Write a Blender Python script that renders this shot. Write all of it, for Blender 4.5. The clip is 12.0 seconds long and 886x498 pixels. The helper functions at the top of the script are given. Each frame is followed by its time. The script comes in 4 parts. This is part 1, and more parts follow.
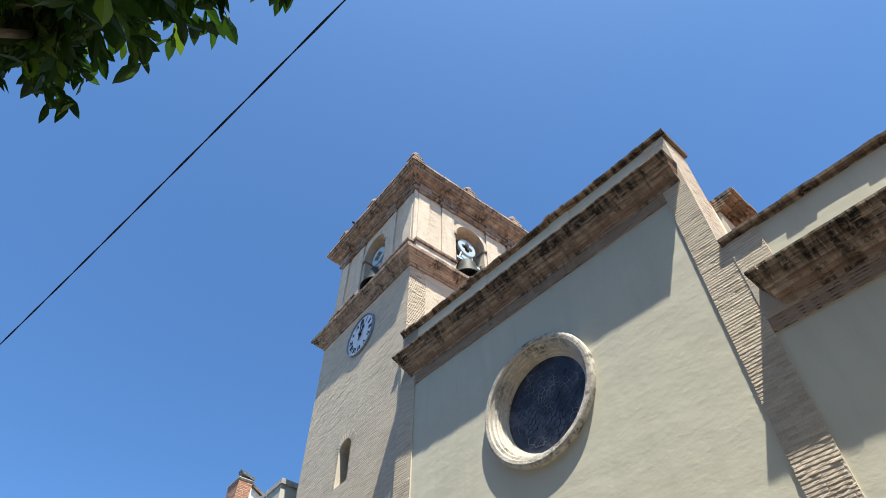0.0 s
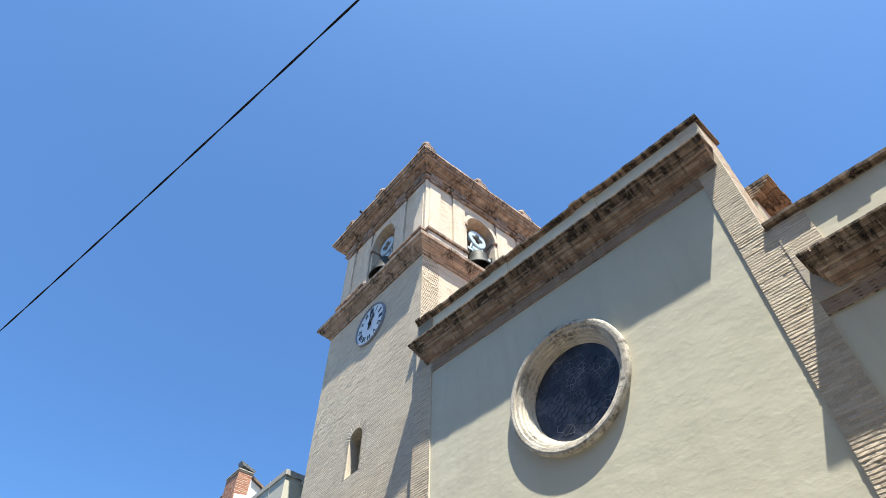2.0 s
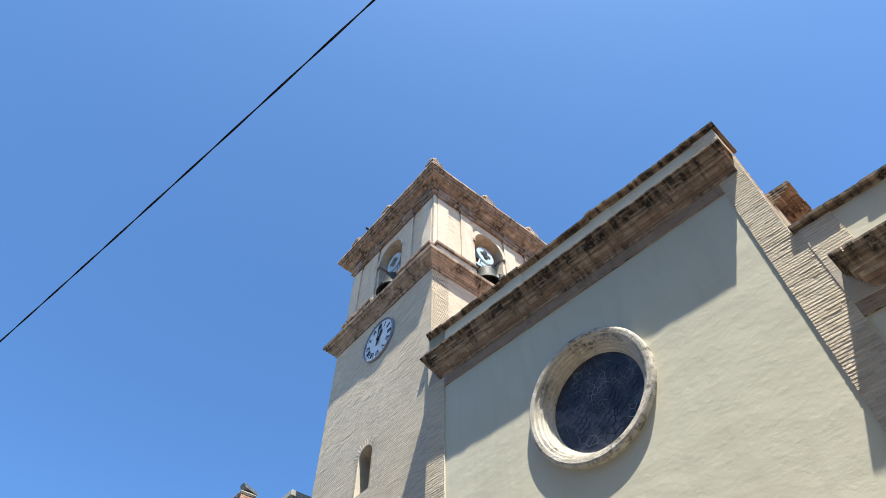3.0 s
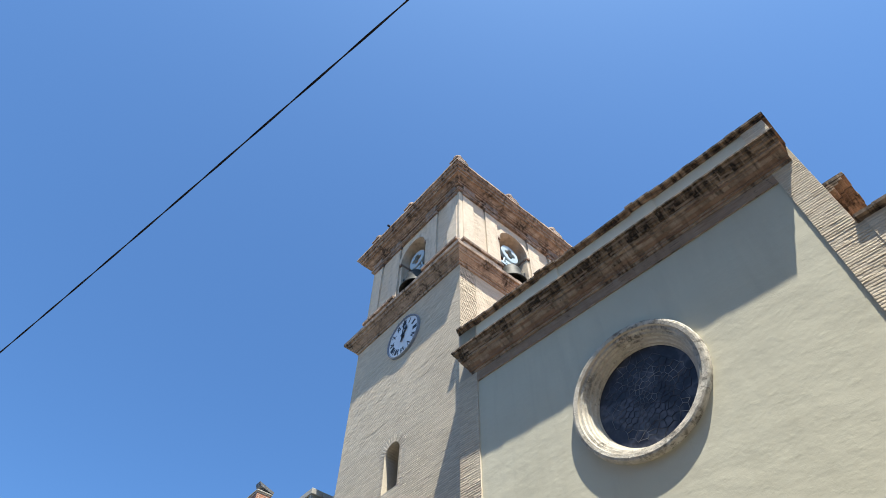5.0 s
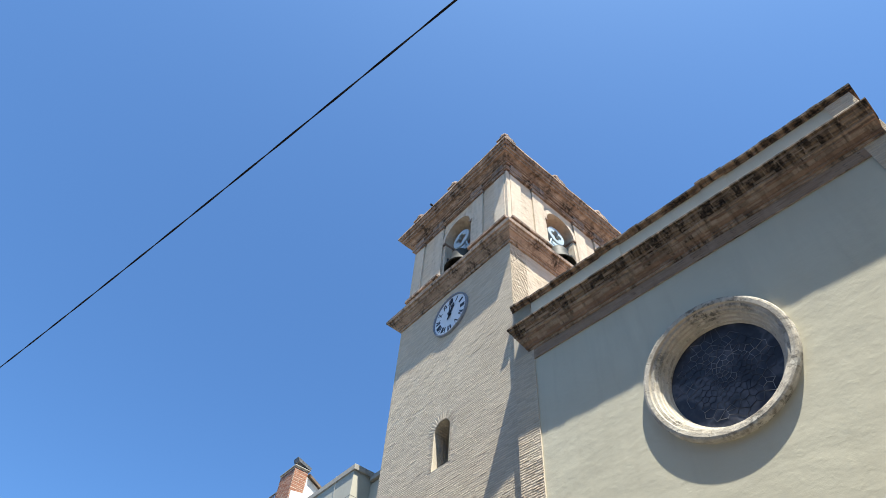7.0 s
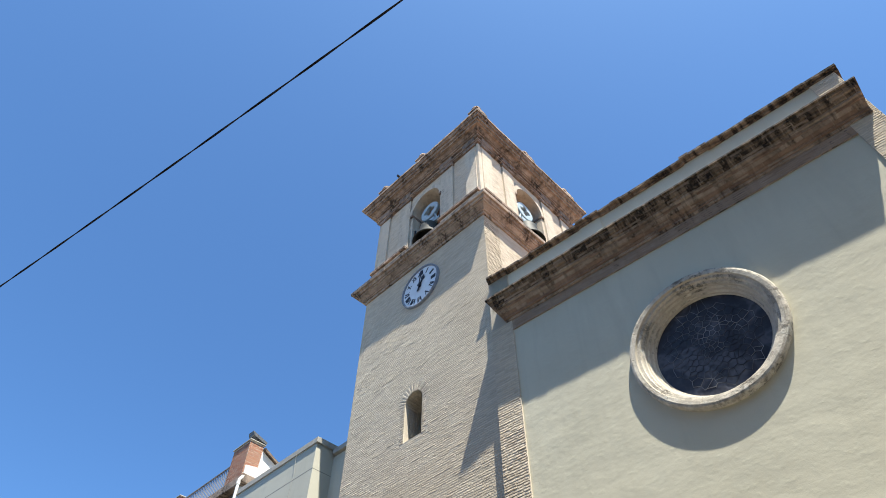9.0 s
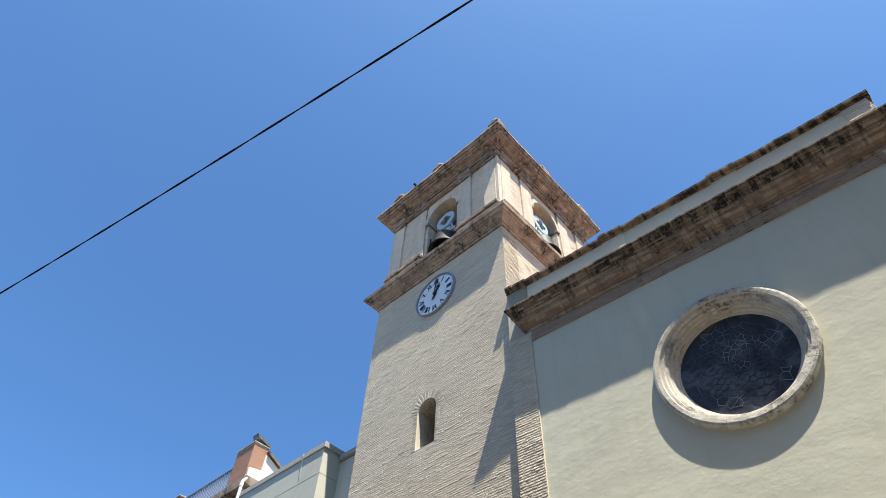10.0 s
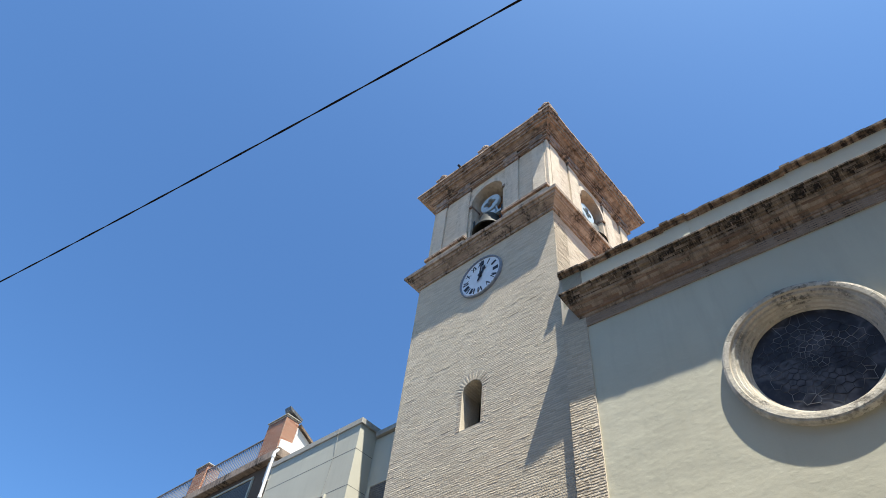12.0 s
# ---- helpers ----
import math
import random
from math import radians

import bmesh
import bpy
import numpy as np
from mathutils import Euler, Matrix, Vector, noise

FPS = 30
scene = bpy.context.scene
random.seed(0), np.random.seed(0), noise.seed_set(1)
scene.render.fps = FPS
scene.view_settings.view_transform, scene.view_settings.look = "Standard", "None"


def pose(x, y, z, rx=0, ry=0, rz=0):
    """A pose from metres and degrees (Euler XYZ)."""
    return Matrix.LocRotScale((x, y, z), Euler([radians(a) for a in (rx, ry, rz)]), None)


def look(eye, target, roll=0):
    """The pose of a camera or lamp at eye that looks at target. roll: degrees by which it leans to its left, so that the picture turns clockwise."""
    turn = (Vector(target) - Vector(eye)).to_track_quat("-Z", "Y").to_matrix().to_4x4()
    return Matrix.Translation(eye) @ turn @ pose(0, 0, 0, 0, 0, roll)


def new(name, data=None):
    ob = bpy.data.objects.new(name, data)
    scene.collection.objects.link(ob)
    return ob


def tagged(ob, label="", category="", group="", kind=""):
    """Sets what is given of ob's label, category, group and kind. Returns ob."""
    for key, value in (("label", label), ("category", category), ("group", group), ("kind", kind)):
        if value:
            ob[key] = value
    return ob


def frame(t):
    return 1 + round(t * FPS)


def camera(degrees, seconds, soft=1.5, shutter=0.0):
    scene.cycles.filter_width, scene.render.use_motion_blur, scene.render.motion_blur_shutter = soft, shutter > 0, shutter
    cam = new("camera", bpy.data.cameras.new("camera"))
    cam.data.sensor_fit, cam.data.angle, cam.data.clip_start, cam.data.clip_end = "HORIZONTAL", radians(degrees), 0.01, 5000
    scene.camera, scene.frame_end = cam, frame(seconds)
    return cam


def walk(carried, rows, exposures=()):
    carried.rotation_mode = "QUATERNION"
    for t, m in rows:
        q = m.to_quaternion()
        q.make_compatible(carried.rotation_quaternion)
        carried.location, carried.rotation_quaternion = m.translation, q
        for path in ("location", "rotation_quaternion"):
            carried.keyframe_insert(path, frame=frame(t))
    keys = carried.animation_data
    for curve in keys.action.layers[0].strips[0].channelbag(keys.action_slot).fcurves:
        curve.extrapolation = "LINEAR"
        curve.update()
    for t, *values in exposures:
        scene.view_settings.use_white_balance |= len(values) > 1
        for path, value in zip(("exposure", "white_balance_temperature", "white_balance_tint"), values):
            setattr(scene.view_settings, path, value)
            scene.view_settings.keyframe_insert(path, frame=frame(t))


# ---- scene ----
PATH = [
    (0, (9.858, -6.842, 1.660), (4.764, -2.897, 9.307), 0.21),
    (0.5, (9.582, -6.936, 1.627), (4.372, -3.096, 9.249), 1.04),
    (1, (9.383, -6.904, 1.678), (4.175, -3.091, 9.316), 1.92),
    (1.5, (9.161, -7.012, 1.625), (4.140, -3.110, 9.343), 3.04),
    (2, (9.018, -7.087, 1.676), (4.040, -3.024, 9.338), 0.35),
    (2.5, (8.778, -7.039, 1.649), (3.936, -3.269, 9.545), 0.11),
    (2.7, (8.659, -7.063, 1.603), (3.869, -3.181, 9.475), 0.48),
    (4.3, (7.874, -7.309, 1.625), (3.670, -3.608, 9.909), -2.55),
    (4.5, (7.807, -7.193, 1.624), (3.462, -3.592, 9.880), -1.42),
    (5, (7.659, -7.347, 1.608), (3.009, -3.577, 9.618), 1.47),
    (5.5, (7.361, -7.421, 1.593), (2.447, -3.469, 9.355), 2.16),
    (6, (7.070, -7.410, 1.612), (2.255, -3.739, 9.570), 2.75),
    (6.5, (6.900, -7.581, 1.606), (1.881, -4.086, 9.517), 5.99),
    (8.3, (6.135, -7.853, 1.590), (1.469, -3.610, 9.352), 1.57),
    (8.5, (6.033, -8.001, 1.592), (1.198, -3.731, 9.233), 4.73),
    (9, (5.846, -7.945, 1.658), (1.340, -3.512, 9.406), 0.46),
    (9.5, (5.642, -7.973, 1.603), (1.061, -3.679, 9.385), 3.58),
    (10, (5.446, -8.184, 1.576), (1.043, -3.888, 9.461), 3.27),
    (10.5, (5.260, -8.280, 1.567), (0.676, -4.596, 9.654), 8.54),
    (11, (4.925, -8.258, 1.583), (0.416, -4.252, 9.561), 4.73),
    (11.5, (4.806, -8.438, 1.575), (0.457, -4.386, 9.617), 8.85),
    (12, (4.564, -8.486, 1.564), (-0.123, -4.275, 9.329), 8.24),
]
cam = camera(71.6, 12.0, soft=0.85)
walk(cam, [(t, look(eye, target, roll)) for t, eye, target, roll in PATH], exposures=[(0.0, 1.20), (0.5, 1.36), (1.5, 1.42), (2.7, 1.40), (4.3, 1.20), (5.0, 1.26), (6.0, 1.30), (9.5, 1.28), (11.0, 1.22), (12.0, 1.20)])

# ---- light ----
SUN_DIR = Vector((2.212, -0.855, 5.45)).normalized()
world = bpy.data.worlds.new("world")
scene.world = world
world.use_nodes = True
wn = world.node_tree.nodes
sky = wn.new("ShaderNodeTexSky")
sky.sky_type = "NISHITA"
sky.sun_disc = False
sky.sun_elevation = math.asin(SUN_DIR.z)
sky.sun_rotation = math.atan2(SUN_DIR.x, SUN_DIR.y)
sky.altitude = 50
sky.air_density = 0.8
sky.dust_density = 1.4
sky.ozone_density = 2.0
wn["Background"].inputs["Strength"].default_value = 0.09
deep = wn.new("ShaderNodeMix")  # a clear, deep blue summer sky
deep.data_type, deep.blend_type = "RGBA", "MULTIPLY"
deep.inputs[0].default_value = 1.0
deep.inputs[7].default_value = (0.595, 0.94, 1.205, 1)
world.node_tree.links.new(sky.outputs["Color"], deep.inputs[6])
world.node_tree.links.new(deep.outputs[2], wn["Background"].inputs["Color"])
sun_data = bpy.data.lights.new("sun", "SUN")
sun_data.energy = 5.0
sun_data.angle = radians(0.53)
sun_data.color = (1.0, 0.945, 0.82)
sun = new("sun", sun_data)
sun.matrix_world = look(SUN_DIR * 60, (0, 0, 0))


# ---- materials ----
def material(name, rough=0.9, metal=0.0):
    m = bpy.data.materials.new(name)
    m.use_nodes = True
    b = m.node_tree.nodes["Principled BSDF"]
    b.inputs["Roughness"].default_value = rough
    b.inputs["Metallic"].default_value = metal
    b.inputs["Specular IOR Level"].default_value = 0.25
    return m, m.node_tree.nodes, m.node_tree.links, b


def noise_tex(nodes, links, scale, detail=4.0, stretch=None, rough=0.55, offset=None):
    tc = nodes.new("ShaderNodeTexCoord")
    n = nodes.new("ShaderNodeTexNoise")
    n.inputs["Scale"].default_value = scale
    n.inputs["Detail"].default_value = detail
    n.inputs["Roughness"].default_value = rough
    if stretch or offset:
        mp = nodes.new("ShaderNodeMapping")
        mp.inputs["Scale"].default_value = stretch or (1, 1, 1)
        mp.inputs["Location"].default_value = offset or (0, 0, 0)
        links.new(tc.outputs["Object"], mp.inputs["Vector"])
        links.new(mp.outputs["Vector"], n.inputs["Vector"])
    else:
        links.new(tc.outputs["Object"], n.inputs["Vector"])
    return n


def ramp(nodes, links, source, stops):
    r = nodes.new("ShaderNodeValToRGB")
    e = r.color_ramp.elements
    while len(e) < len(stops):
        e.new(0.5)
    for k, (p, c) in enumerate(stops):
        e[k].position = p
        e[k].color = (*c, 1) if len(c) == 3 else c
    links.new(source, r.inputs["Fac"])
    return r


def mix(nodes, links, fac, a, b, kind="MIX"):
    m = nodes.new("ShaderNodeMix")
    m.data_type = "RGBA"
    m.blend_type = kind
    for key, v in (("Factor", fac), ("A", a), ("B", b)):
        s = [i for i in m.inputs if i.name == key and i.type == ("VALUE" if key == "Factor" else "RGBA")][0]
        if isinstance(v, (int, float)):
            s.default_value = v
        elif isinstance(v, tuple):
            s.default_value = (*v, 1)
        else:
            links.new(v, s)
    return [o for o in m.outputs if o.type == "RGBA"][0]


def bump(nodes, links, b, source, strength, distance):
    n = nodes.new("ShaderNodeBump")
    n.inputs["Strength"].default_value = strength
    n.inputs["Distance"].default_value = distance
    links.new(source, n.inputs["Height"])
    prev = b.inputs["Normal"].links
    if prev:
        links.new(prev[0].from_socket, n.inputs["Normal"])
    links.new(n.outputs["Normal"], b.inputs["Normal"])


def brick_material(name, dark, mid, light, island, stain=(0.06, 0.05, 0.045), stain_at=(0.66, 0.8)):
    m, n, l, b = material(name, 0.95)
    src = n.new("ShaderNodeNewGeometry").outputs["Random Per Island"] if island else n.new("ShaderNodeObjectInfo").outputs["Random"]
    tone = ramp(n, l, src, [(0.0, dark), (0.45, mid), (1.0, light)])
    big = noise_tex(n, l, 0.7, 5)
    soil = ramp(n, l, big.outputs["Fac"], [(0.35, (0.86, 0.84, 0.82)), (0.7, (1.08, 1.06, 1.03))])
    c = mix(n, l, 1.0, tone.outputs["Color"], soil.outputs["Color"], "MULTIPLY")
    fine = noise_tex(n, l, 45, 5)
    c = mix(n, l, 0.45, c, ramp(n, l, fine.outputs["Fac"], [(0.3, dark), (0.7, light)]).outputs["Color"])
    st = noise_tex(n, l, 2.3, 8, (1, 1, 0.6), 0.7)
    c = mix(n, l, ramp(n, l, st.outputs["Fac"], [(stain_at[0], (0, 0, 0)), (stain_at[1], (0.8, 0.8, 0.8))]).outputs["Color"], c, stain)
    l.new(c, b.inputs["Base Color"])
    lump = noise_tex(n, l, 16, 4)
    bump(n, l, b, lump.outputs["Fac"], 0.6, 0.02)
    bump(n, l, b, fine.outputs["Fac"], 0.7, 0.012)
    return m


brick_pale = brick_material("pale_brick", (0.46, 0.385, 0.285), (0.61, 0.525, 0.405), (0.70, 0.62, 0.49), True, stain_at=(0.74, 1.0))
brick_pale_piece = brick_material("pale_brick_single", (0.36, 0.30, 0.23), (0.52, 0.445, 0.35), (0.64, 0.565, 0.455), False, stain_at=(0.72, 1.0))
brick_red = brick_material("red_brick", (0.20, 0.085, 0.055), (0.30, 0.13, 0.082), (0.40, 0.20, 0.13), False, stain_at=(0.58, 0.8))
brick_brown = brick_material("brown_brick", (0.26, 0.18, 0.125), (0.35, 0.255, 0.18), (0.43, 0.33, 0.245), True)
brick_belfry = brick_material("belfry_brick", (0.50, 0.41, 0.31), (0.64, 0.545, 0.43), (0.72, 0.63, 0.51), True, stain_at=(0.75, 0.98))


def mortar_material():
    m, n, l, b = material("mortar", 1.0)
    f = noise_tex(n, l, 30, 6)
    big = noise_tex(n, l, 1.1, 4)
    c = mix(n, l, 0.5, ramp(n, l, f.outputs["Fac"], [(0.3, (0.42, 0.37, 0.295)), (0.7, (0.56, 0.50, 0.41))]).outputs["Color"],
            ramp(n, l, big.outputs["Fac"], [(0.35, (0.44, 0.39, 0.31)), (0.7, (0.56, 0.50, 0.415))]).outputs["Color"])
    l.new(c, b.inputs["Base Color"])
    bump(n, l, b, f.outputs["Fac"], 0.6, 0.01)
    return m


mortar = mortar_material()


def stucco_material(name, low, high, wave=0.15):
    m, n, l, b = material(name, 0.92)
    patch = noise_tex(n, l, 0.55, 5)
    c = ramp(n, l, patch.outputs["Fac"], [(0.32, low), (0.68, high)]).outputs["Color"]
    run = noise_tex(n, l, 1.6, 6, (1.6, 1.6, 0.22), 0.65)
    c = mix(n, l, ramp(n, l, run.outputs["Fac"], [(0.5, (0, 0, 0)), (0.78, (0.35, 0.35, 0.35))]).outputs["Color"], c, tuple(v * 0.72 for v in low))
    fine = noise_tex(n, l, 60, 4)
    c = mix(n, l, 0.12, c, ramp(n, l, fine.outputs["Fac"], [(0.3, tuple(v * 0.7 for v in low)), (0.7, high)]).outputs["Color"])
    l.new(c, b.inputs["Base Color"])
    swell = noise_tex(n, l, 1.7, 4.0, (0.7, 0.7, 1.15), 0.55)
    bump(n, l, b, swell.outputs["Fac"], wave, 0.10)
    dent = noise_tex(n, l, 6.0, 3.0, (1, 1, 1.4), 0.5, (2.2, 0, 5.1))
    bump(n, l, b, ramp(n, l, dent.outputs["Fac"], [(0.55, (0, 0, 0)), (0.80, (1, 1, 1))]).outputs["Color"], wave * 0.7, 0.014)
    bump(n, l, b, fine.outputs["Fac"], 0.25, 0.006)
    return m


stucco = stucco_material("cream_stucco", (0.565, 0.54, 0.425), (0.635, 0.61, 0.485))
beige_render = stucco_material("beige_render", (0.48, 0.465, 0.39), (0.54, 0.525, 0.44), 0.03)
white_render = stucco_material("white_render", (0.74, 0.73, 0.70), (0.82, 0.81, 0.78), 0.1)
ochre_render = stucco_material("ochre_render", (0.24, 0.18, 0.13), (0.31, 0.235, 0.175), 0.1)
# reddish brown render, darkened in colour for the shade below the eave slab
shaded_brown_render = stucco_material("shaded_brown_render", (0.13, 0.085, 0.06), (0.18, 0.125, 0.09), 0.1)


def stone_material(name, dark, mid, light, black_from, black_amount, along=(1, 0.16, 0.16), patch_scale=1.1, rough=0.93):
    """Weathered stone or brick: tone by piece, grain, and black runs that gather in patches."""
    m, n, l, b = material(name, rough)
    tone = noise_tex(n, l, 4.0, 7, None, 0.65)
    c = ramp(n, l, tone.outputs["Fac"], [(0.28, dark), (0.5, mid), (0.74, light)]).outputs["Color"]
    rnd = n.new("ShaderNodeObjectInfo").outputs["Random"]
    c = mix(n, l, 0.5, c, ramp(n, l, rnd, [(0.0, dark), (0.5, mid), (1.0, light)]).outputs["Color"])
    fine = noise_tex(n, l, 38, 6, None, 0.7)
    c = mix(n, l, 0.3, c, ramp(n, l, fine.outputs["Fac"], [(0.3, tuple(v * 0.6 for v in dark)), (0.7, light)]).outputs["Color"])
    wash = noise_tex(n, l, 5.0, 5, along, 0.6, (7.3, 0.7, 1.9))
    c = mix(n, l, ramp(n, l, wash.outputs["Fac"], [(0.46, (0, 0, 0)), (0.66, (0.6, 0.6, 0.6))]).outputs["Color"], c, tuple(v * 0.5 for v in mid))
    pale = noise_tex(n, l, 4.0, 5, along, 0.6, (2.3, 4.7, 0.9))
    c = mix(n, l, ramp(n, l, pale.outputs["Fac"], [(0.56, (0, 0, 0)), (0.72, (0.5, 0.5, 0.5))]).outputs["Color"], c, tuple(min(0.75, v * 1.15) for v in light))
    lichen = noise_tex(n, l, patch_scale, 5, None, 0.6, (3.1, 1.7, 0.4))
    run = noise_tex(n, l, 8.0, 5, along, 0.6, (0.3, 5.1, 2.2))
    speck = noise_tex(n, l, 16.0, 6, None, 0.7, (1.3, 0.1, 2.2))
    patch = ramp(n, l, lichen.outputs["Fac"], [(black_from - 0.07, (0, 0, 0)), (black_from + 0.09, (1, 1, 1))]).outputs["Color"]
    bars = ramp(n, l, run.outputs["Fac"], [(0.43, (0, 0, 0)), (0.55, (1, 1, 1))]).outputs["Color"]
    grain = ramp(n, l, speck.outputs["Fac"], [(0.36, (0.15, 0.15, 0.15)), (0.52, (black_amount,) * 3)]).outputs["Color"]
    k = mix(n, l, 1.0, mix(n, l, 1.0, patch, bars, "MULTIPLY"), grain, "MULTIPLY")
    c = mix(n, l, k, c, (0.024, 0.020, 0.018))
    l.new(c, b.inputs["Base Color"])
    bump(n, l, b, tone.outputs["Fac"], 0.5, 0.04)
    bump(n, l, b, speck.outputs["Fac"], 0.6, 0.025)
    bump(n, l, b, fine.outputs["Fac"], 0.7, 0.012)
    return m


cornice_stone = stone_material("weathered_cornice_stone", (0.23, 0.172, 0.137), (0.38, 0.295, 0.235), (0.54, 0.445, 0.365), 0.50, 0.9)
cornice_red = stone_material("reddish_cornice_brick", (0.19, 0.12, 0.087), (0.29, 0.195, 0.145), (0.40, 0.29, 0.215), 0.60, 0.7)
coping_stone = stone_material("lichened_coping_stone", (0.10, 0.07, 0.052), (0.24, 0.175, 0.125), (0.40, 0.315, 0.24), 0.38, 1.0)
tower_stone = stone_material("terracotta_moulding", (0.15, 0.102, 0.08), (0.31, 0.222, 0.172), (0.50, 0.39, 0.31), 0.52, 0.9, (1, 1, 0.2), 1.6)
tower_tan = stone_material("tan_moulding", (0.22, 0.162, 0.128), (0.40, 0.308, 0.242), (0.58, 0.475, 0.385), 0.54, 0.9, (1, 1, 0.2), 1.6)
ring_stone = stone_material("pale_ring_stone", (0.45, 0.405, 0.33), (0.62, 0.57, 0.48), (0.73, 0.685, 0.595), 0.57, 0.8, (1, 1, 1), 1.6)
pilaster_stone = stone_material("pink_pilaster_plaster", (0.50, 0.405, 0.31), (0.61, 0.515, 0.405), (0.68, 0.59, 0.475), 0.68, 0.4, (1, 1, 0.2), 1.6)


def plain_material(name, low, high, rough=0.6, metal=0.0, scale=12.0, relief=0.2):
    m, n, l, b = material(name, rough, metal)
    a = noise_tex(n, l, scale, 6)
    l.new(ramp(n, l, a.outputs["Fac"], [(0.3, low), (0.7, high)]).outputs["Color"], b.inputs["Base Color"])
    bump(n, l, b, a.outputs["Fac"], relief, 0.01)
    return m


bronze = plain_material("aged_bronze", (0.014, 0.016, 0.015), (0.034, 0.038, 0.036), 0.62, 0.0)
iron_blue = plain_material("blue_grey_painted_iron", (0.30, 0.38, 0.43), (0.42, 0.51, 0.56), 0.6)
iron_dark = plain_material("dark_iron", (0.015, 0.015, 0.018), (0.035, 0.035, 0.04), 0.5, 0.3)
dial_white = plain_material("white_enamel", (0.66, 0.70, 0.74), (0.74, 0.78, 0.82), 0.35, 0.0, 6.0, 0.05)
numeral_black = plain_material("black_enamel", (0.012, 0.013, 0.02), (0.025, 0.025, 0.035), 0.4)
rim_blue = plain_material("blue_grey_rim", (0.16, 0.19, 0.24), (0.24, 0.28, 0.34), 0.5)
rubber = plain_material("cable_sheath", (0.006, 0.007, 0.014), (0.010, 0.011, 0.020), 0.6)
zinc = plain_material("dull_zinc", (0.10, 0.105, 0.11), (0.22, 0.225, 0.23), 0.5, 0.6)
pipe_white = plain_material("white_plastic_pipe", (0.66, 0.65, 0.62), (0.76, 0.75, 0.72), 0.45)
rail_grey = plain_material("grey_painted_iron", (0.17, 0.18, 0.20), (0.26, 0.27, 0.29), 0.5)
shutter_grey = plain_material("grey_shutter", (0.10, 0.10, 0.10), (0.16, 0.16, 0.155), 0.6)


def lead_material():
    m, n, l, b = material("lead_came", 0.5)
    a = noise_tex(n, l, 1.9, 3, None, 0.5, (0.4, 0.0, 1.1))
    # the ramp's bright patches paint in light caught by some cames
    l.new(ramp(n, l, a.outputs["Fac"], [(0.38, (0.02, 0.022, 0.03)), (0.50, (0.14, 0.15, 0.175)), (0.62, (0.32, 0.33, 0.36))]).outputs["Color"], b.inputs["Base Color"])
    return m


lead = lead_material()
concrete = plain_material("grey_concrete_coping", (0.30, 0.29, 0.26), (0.42, 0.40, 0.36), 0.9, 0.0, 6.0, 0.3)
bark = plain_material("citrus_bark", (0.10, 0.08, 0.06), (0.20, 0.165, 0.125), 0.95, 0.0, 25.0, 0.8)
roof_tile = plain_material("clay_roof", (0.28, 0.14, 0.08), (0.42, 0.24, 0.15), 0.9, 0.0, 5.0, 0.5)
# near-black colour that stands for the shade inside the openings
interior_shade = plain_material("interior_shade_paint", (0.06, 0.052, 0.045), (0.10, 0.088, 0.075), 0.95)
asphalt = plain_material("asphalt", (0.085, 0.080, 0.072), (0.135, 0.125, 0.112), 0.9, 0.0, 40.0, 0.6)
paving = plain_material("paving", (0.17, 0.16, 0.14), (0.24, 0.225, 0.20), 0.9, 0.0, 9.0, 0.4)
earth = plain_material("ground", (0.20, 0.18, 0.15), (0.28, 0.25, 0.21), 0.95, 0.0, 0.2, 0.2)


def leaf_material():
    m, n, l, b = material("citrus_leaf", 0.42)
    r = n.new("ShaderNodeNewGeometry").outputs["Random Per Island"]
    c = ramp(n, l, r, [(0.0, (0.012, 0.030, 0.008)), (0.75, (0.030, 0.065, 0.014)), (1.0, (0.11, 0.17, 0.025))]).outputs["Color"]
    l.new(c, b.inputs["Base Color"])
    t = n.new("ShaderNodeBsdfTranslucent")
    l.new(mix(n, l, 1.0, c, (2.2, 2.4, 1.2), "MULTIPLY"), t.inputs["Color"])
    mx = n.new("ShaderNodeMixShader")
    mx.inputs["Fac"].default_value = 0.24
    l.new(b.outputs["BSDF"], mx.inputs[1])
    l.new(t.outputs["BSDF"], mx.inputs[2])
    l.new(mx.outputs["Shader"], n["Material Output"].inputs["Surface"])
    return m


leaf_green = leaf_material()


def glass_material():
    m, n, l, b = material("dusty_stained_glass", 0.35)
    v = noise_tex(n, l, 2.2, 3)
    d = noise_tex(n, l, 9.0, 6)
    c = ramp(n, l, v.outputs["Fac"], [(0.3, (0.010, 0.011, 0.018)), (0.5, (0.022, 0.024, 0.036)), (0.60, (0.085, 0.092, 0.115)), (0.70, (0.020, 0.020, 0.028))]).outputs["Color"]
    c = mix(n, l, ramp(n, l, d.outputs["Fac"], [(0.5, (0, 0, 0)), (0.75, (0.5, 0.5, 0.5))]).outputs["Color"], c, (0.07, 0.07, 0.08))
    l.new(c, b.inputs["Base Color"])
    b.inputs["Specular IOR Level"].default_value = 0.4
    bump(n, l, b, d.outputs["Fac"], 0.2, 0.01)
    return m


glass_dark = glass_material()


def window_glass_material():
    m, n, l, b = material("window_glass", 0.06)
    b.inputs["Base Color"].default_value = (0.03, 0.035, 0.04, 1)
    b.inputs["Specular IOR Level"].default_value = 0.6
    return m


window_glass = window_glass_material()


# ---- building helpers ----
def thing(name, label, category, m=Matrix(), group="", kind=""):
    e = new(name)
    e.matrix_world = m
    return tagged(e, label, category, group, kind)


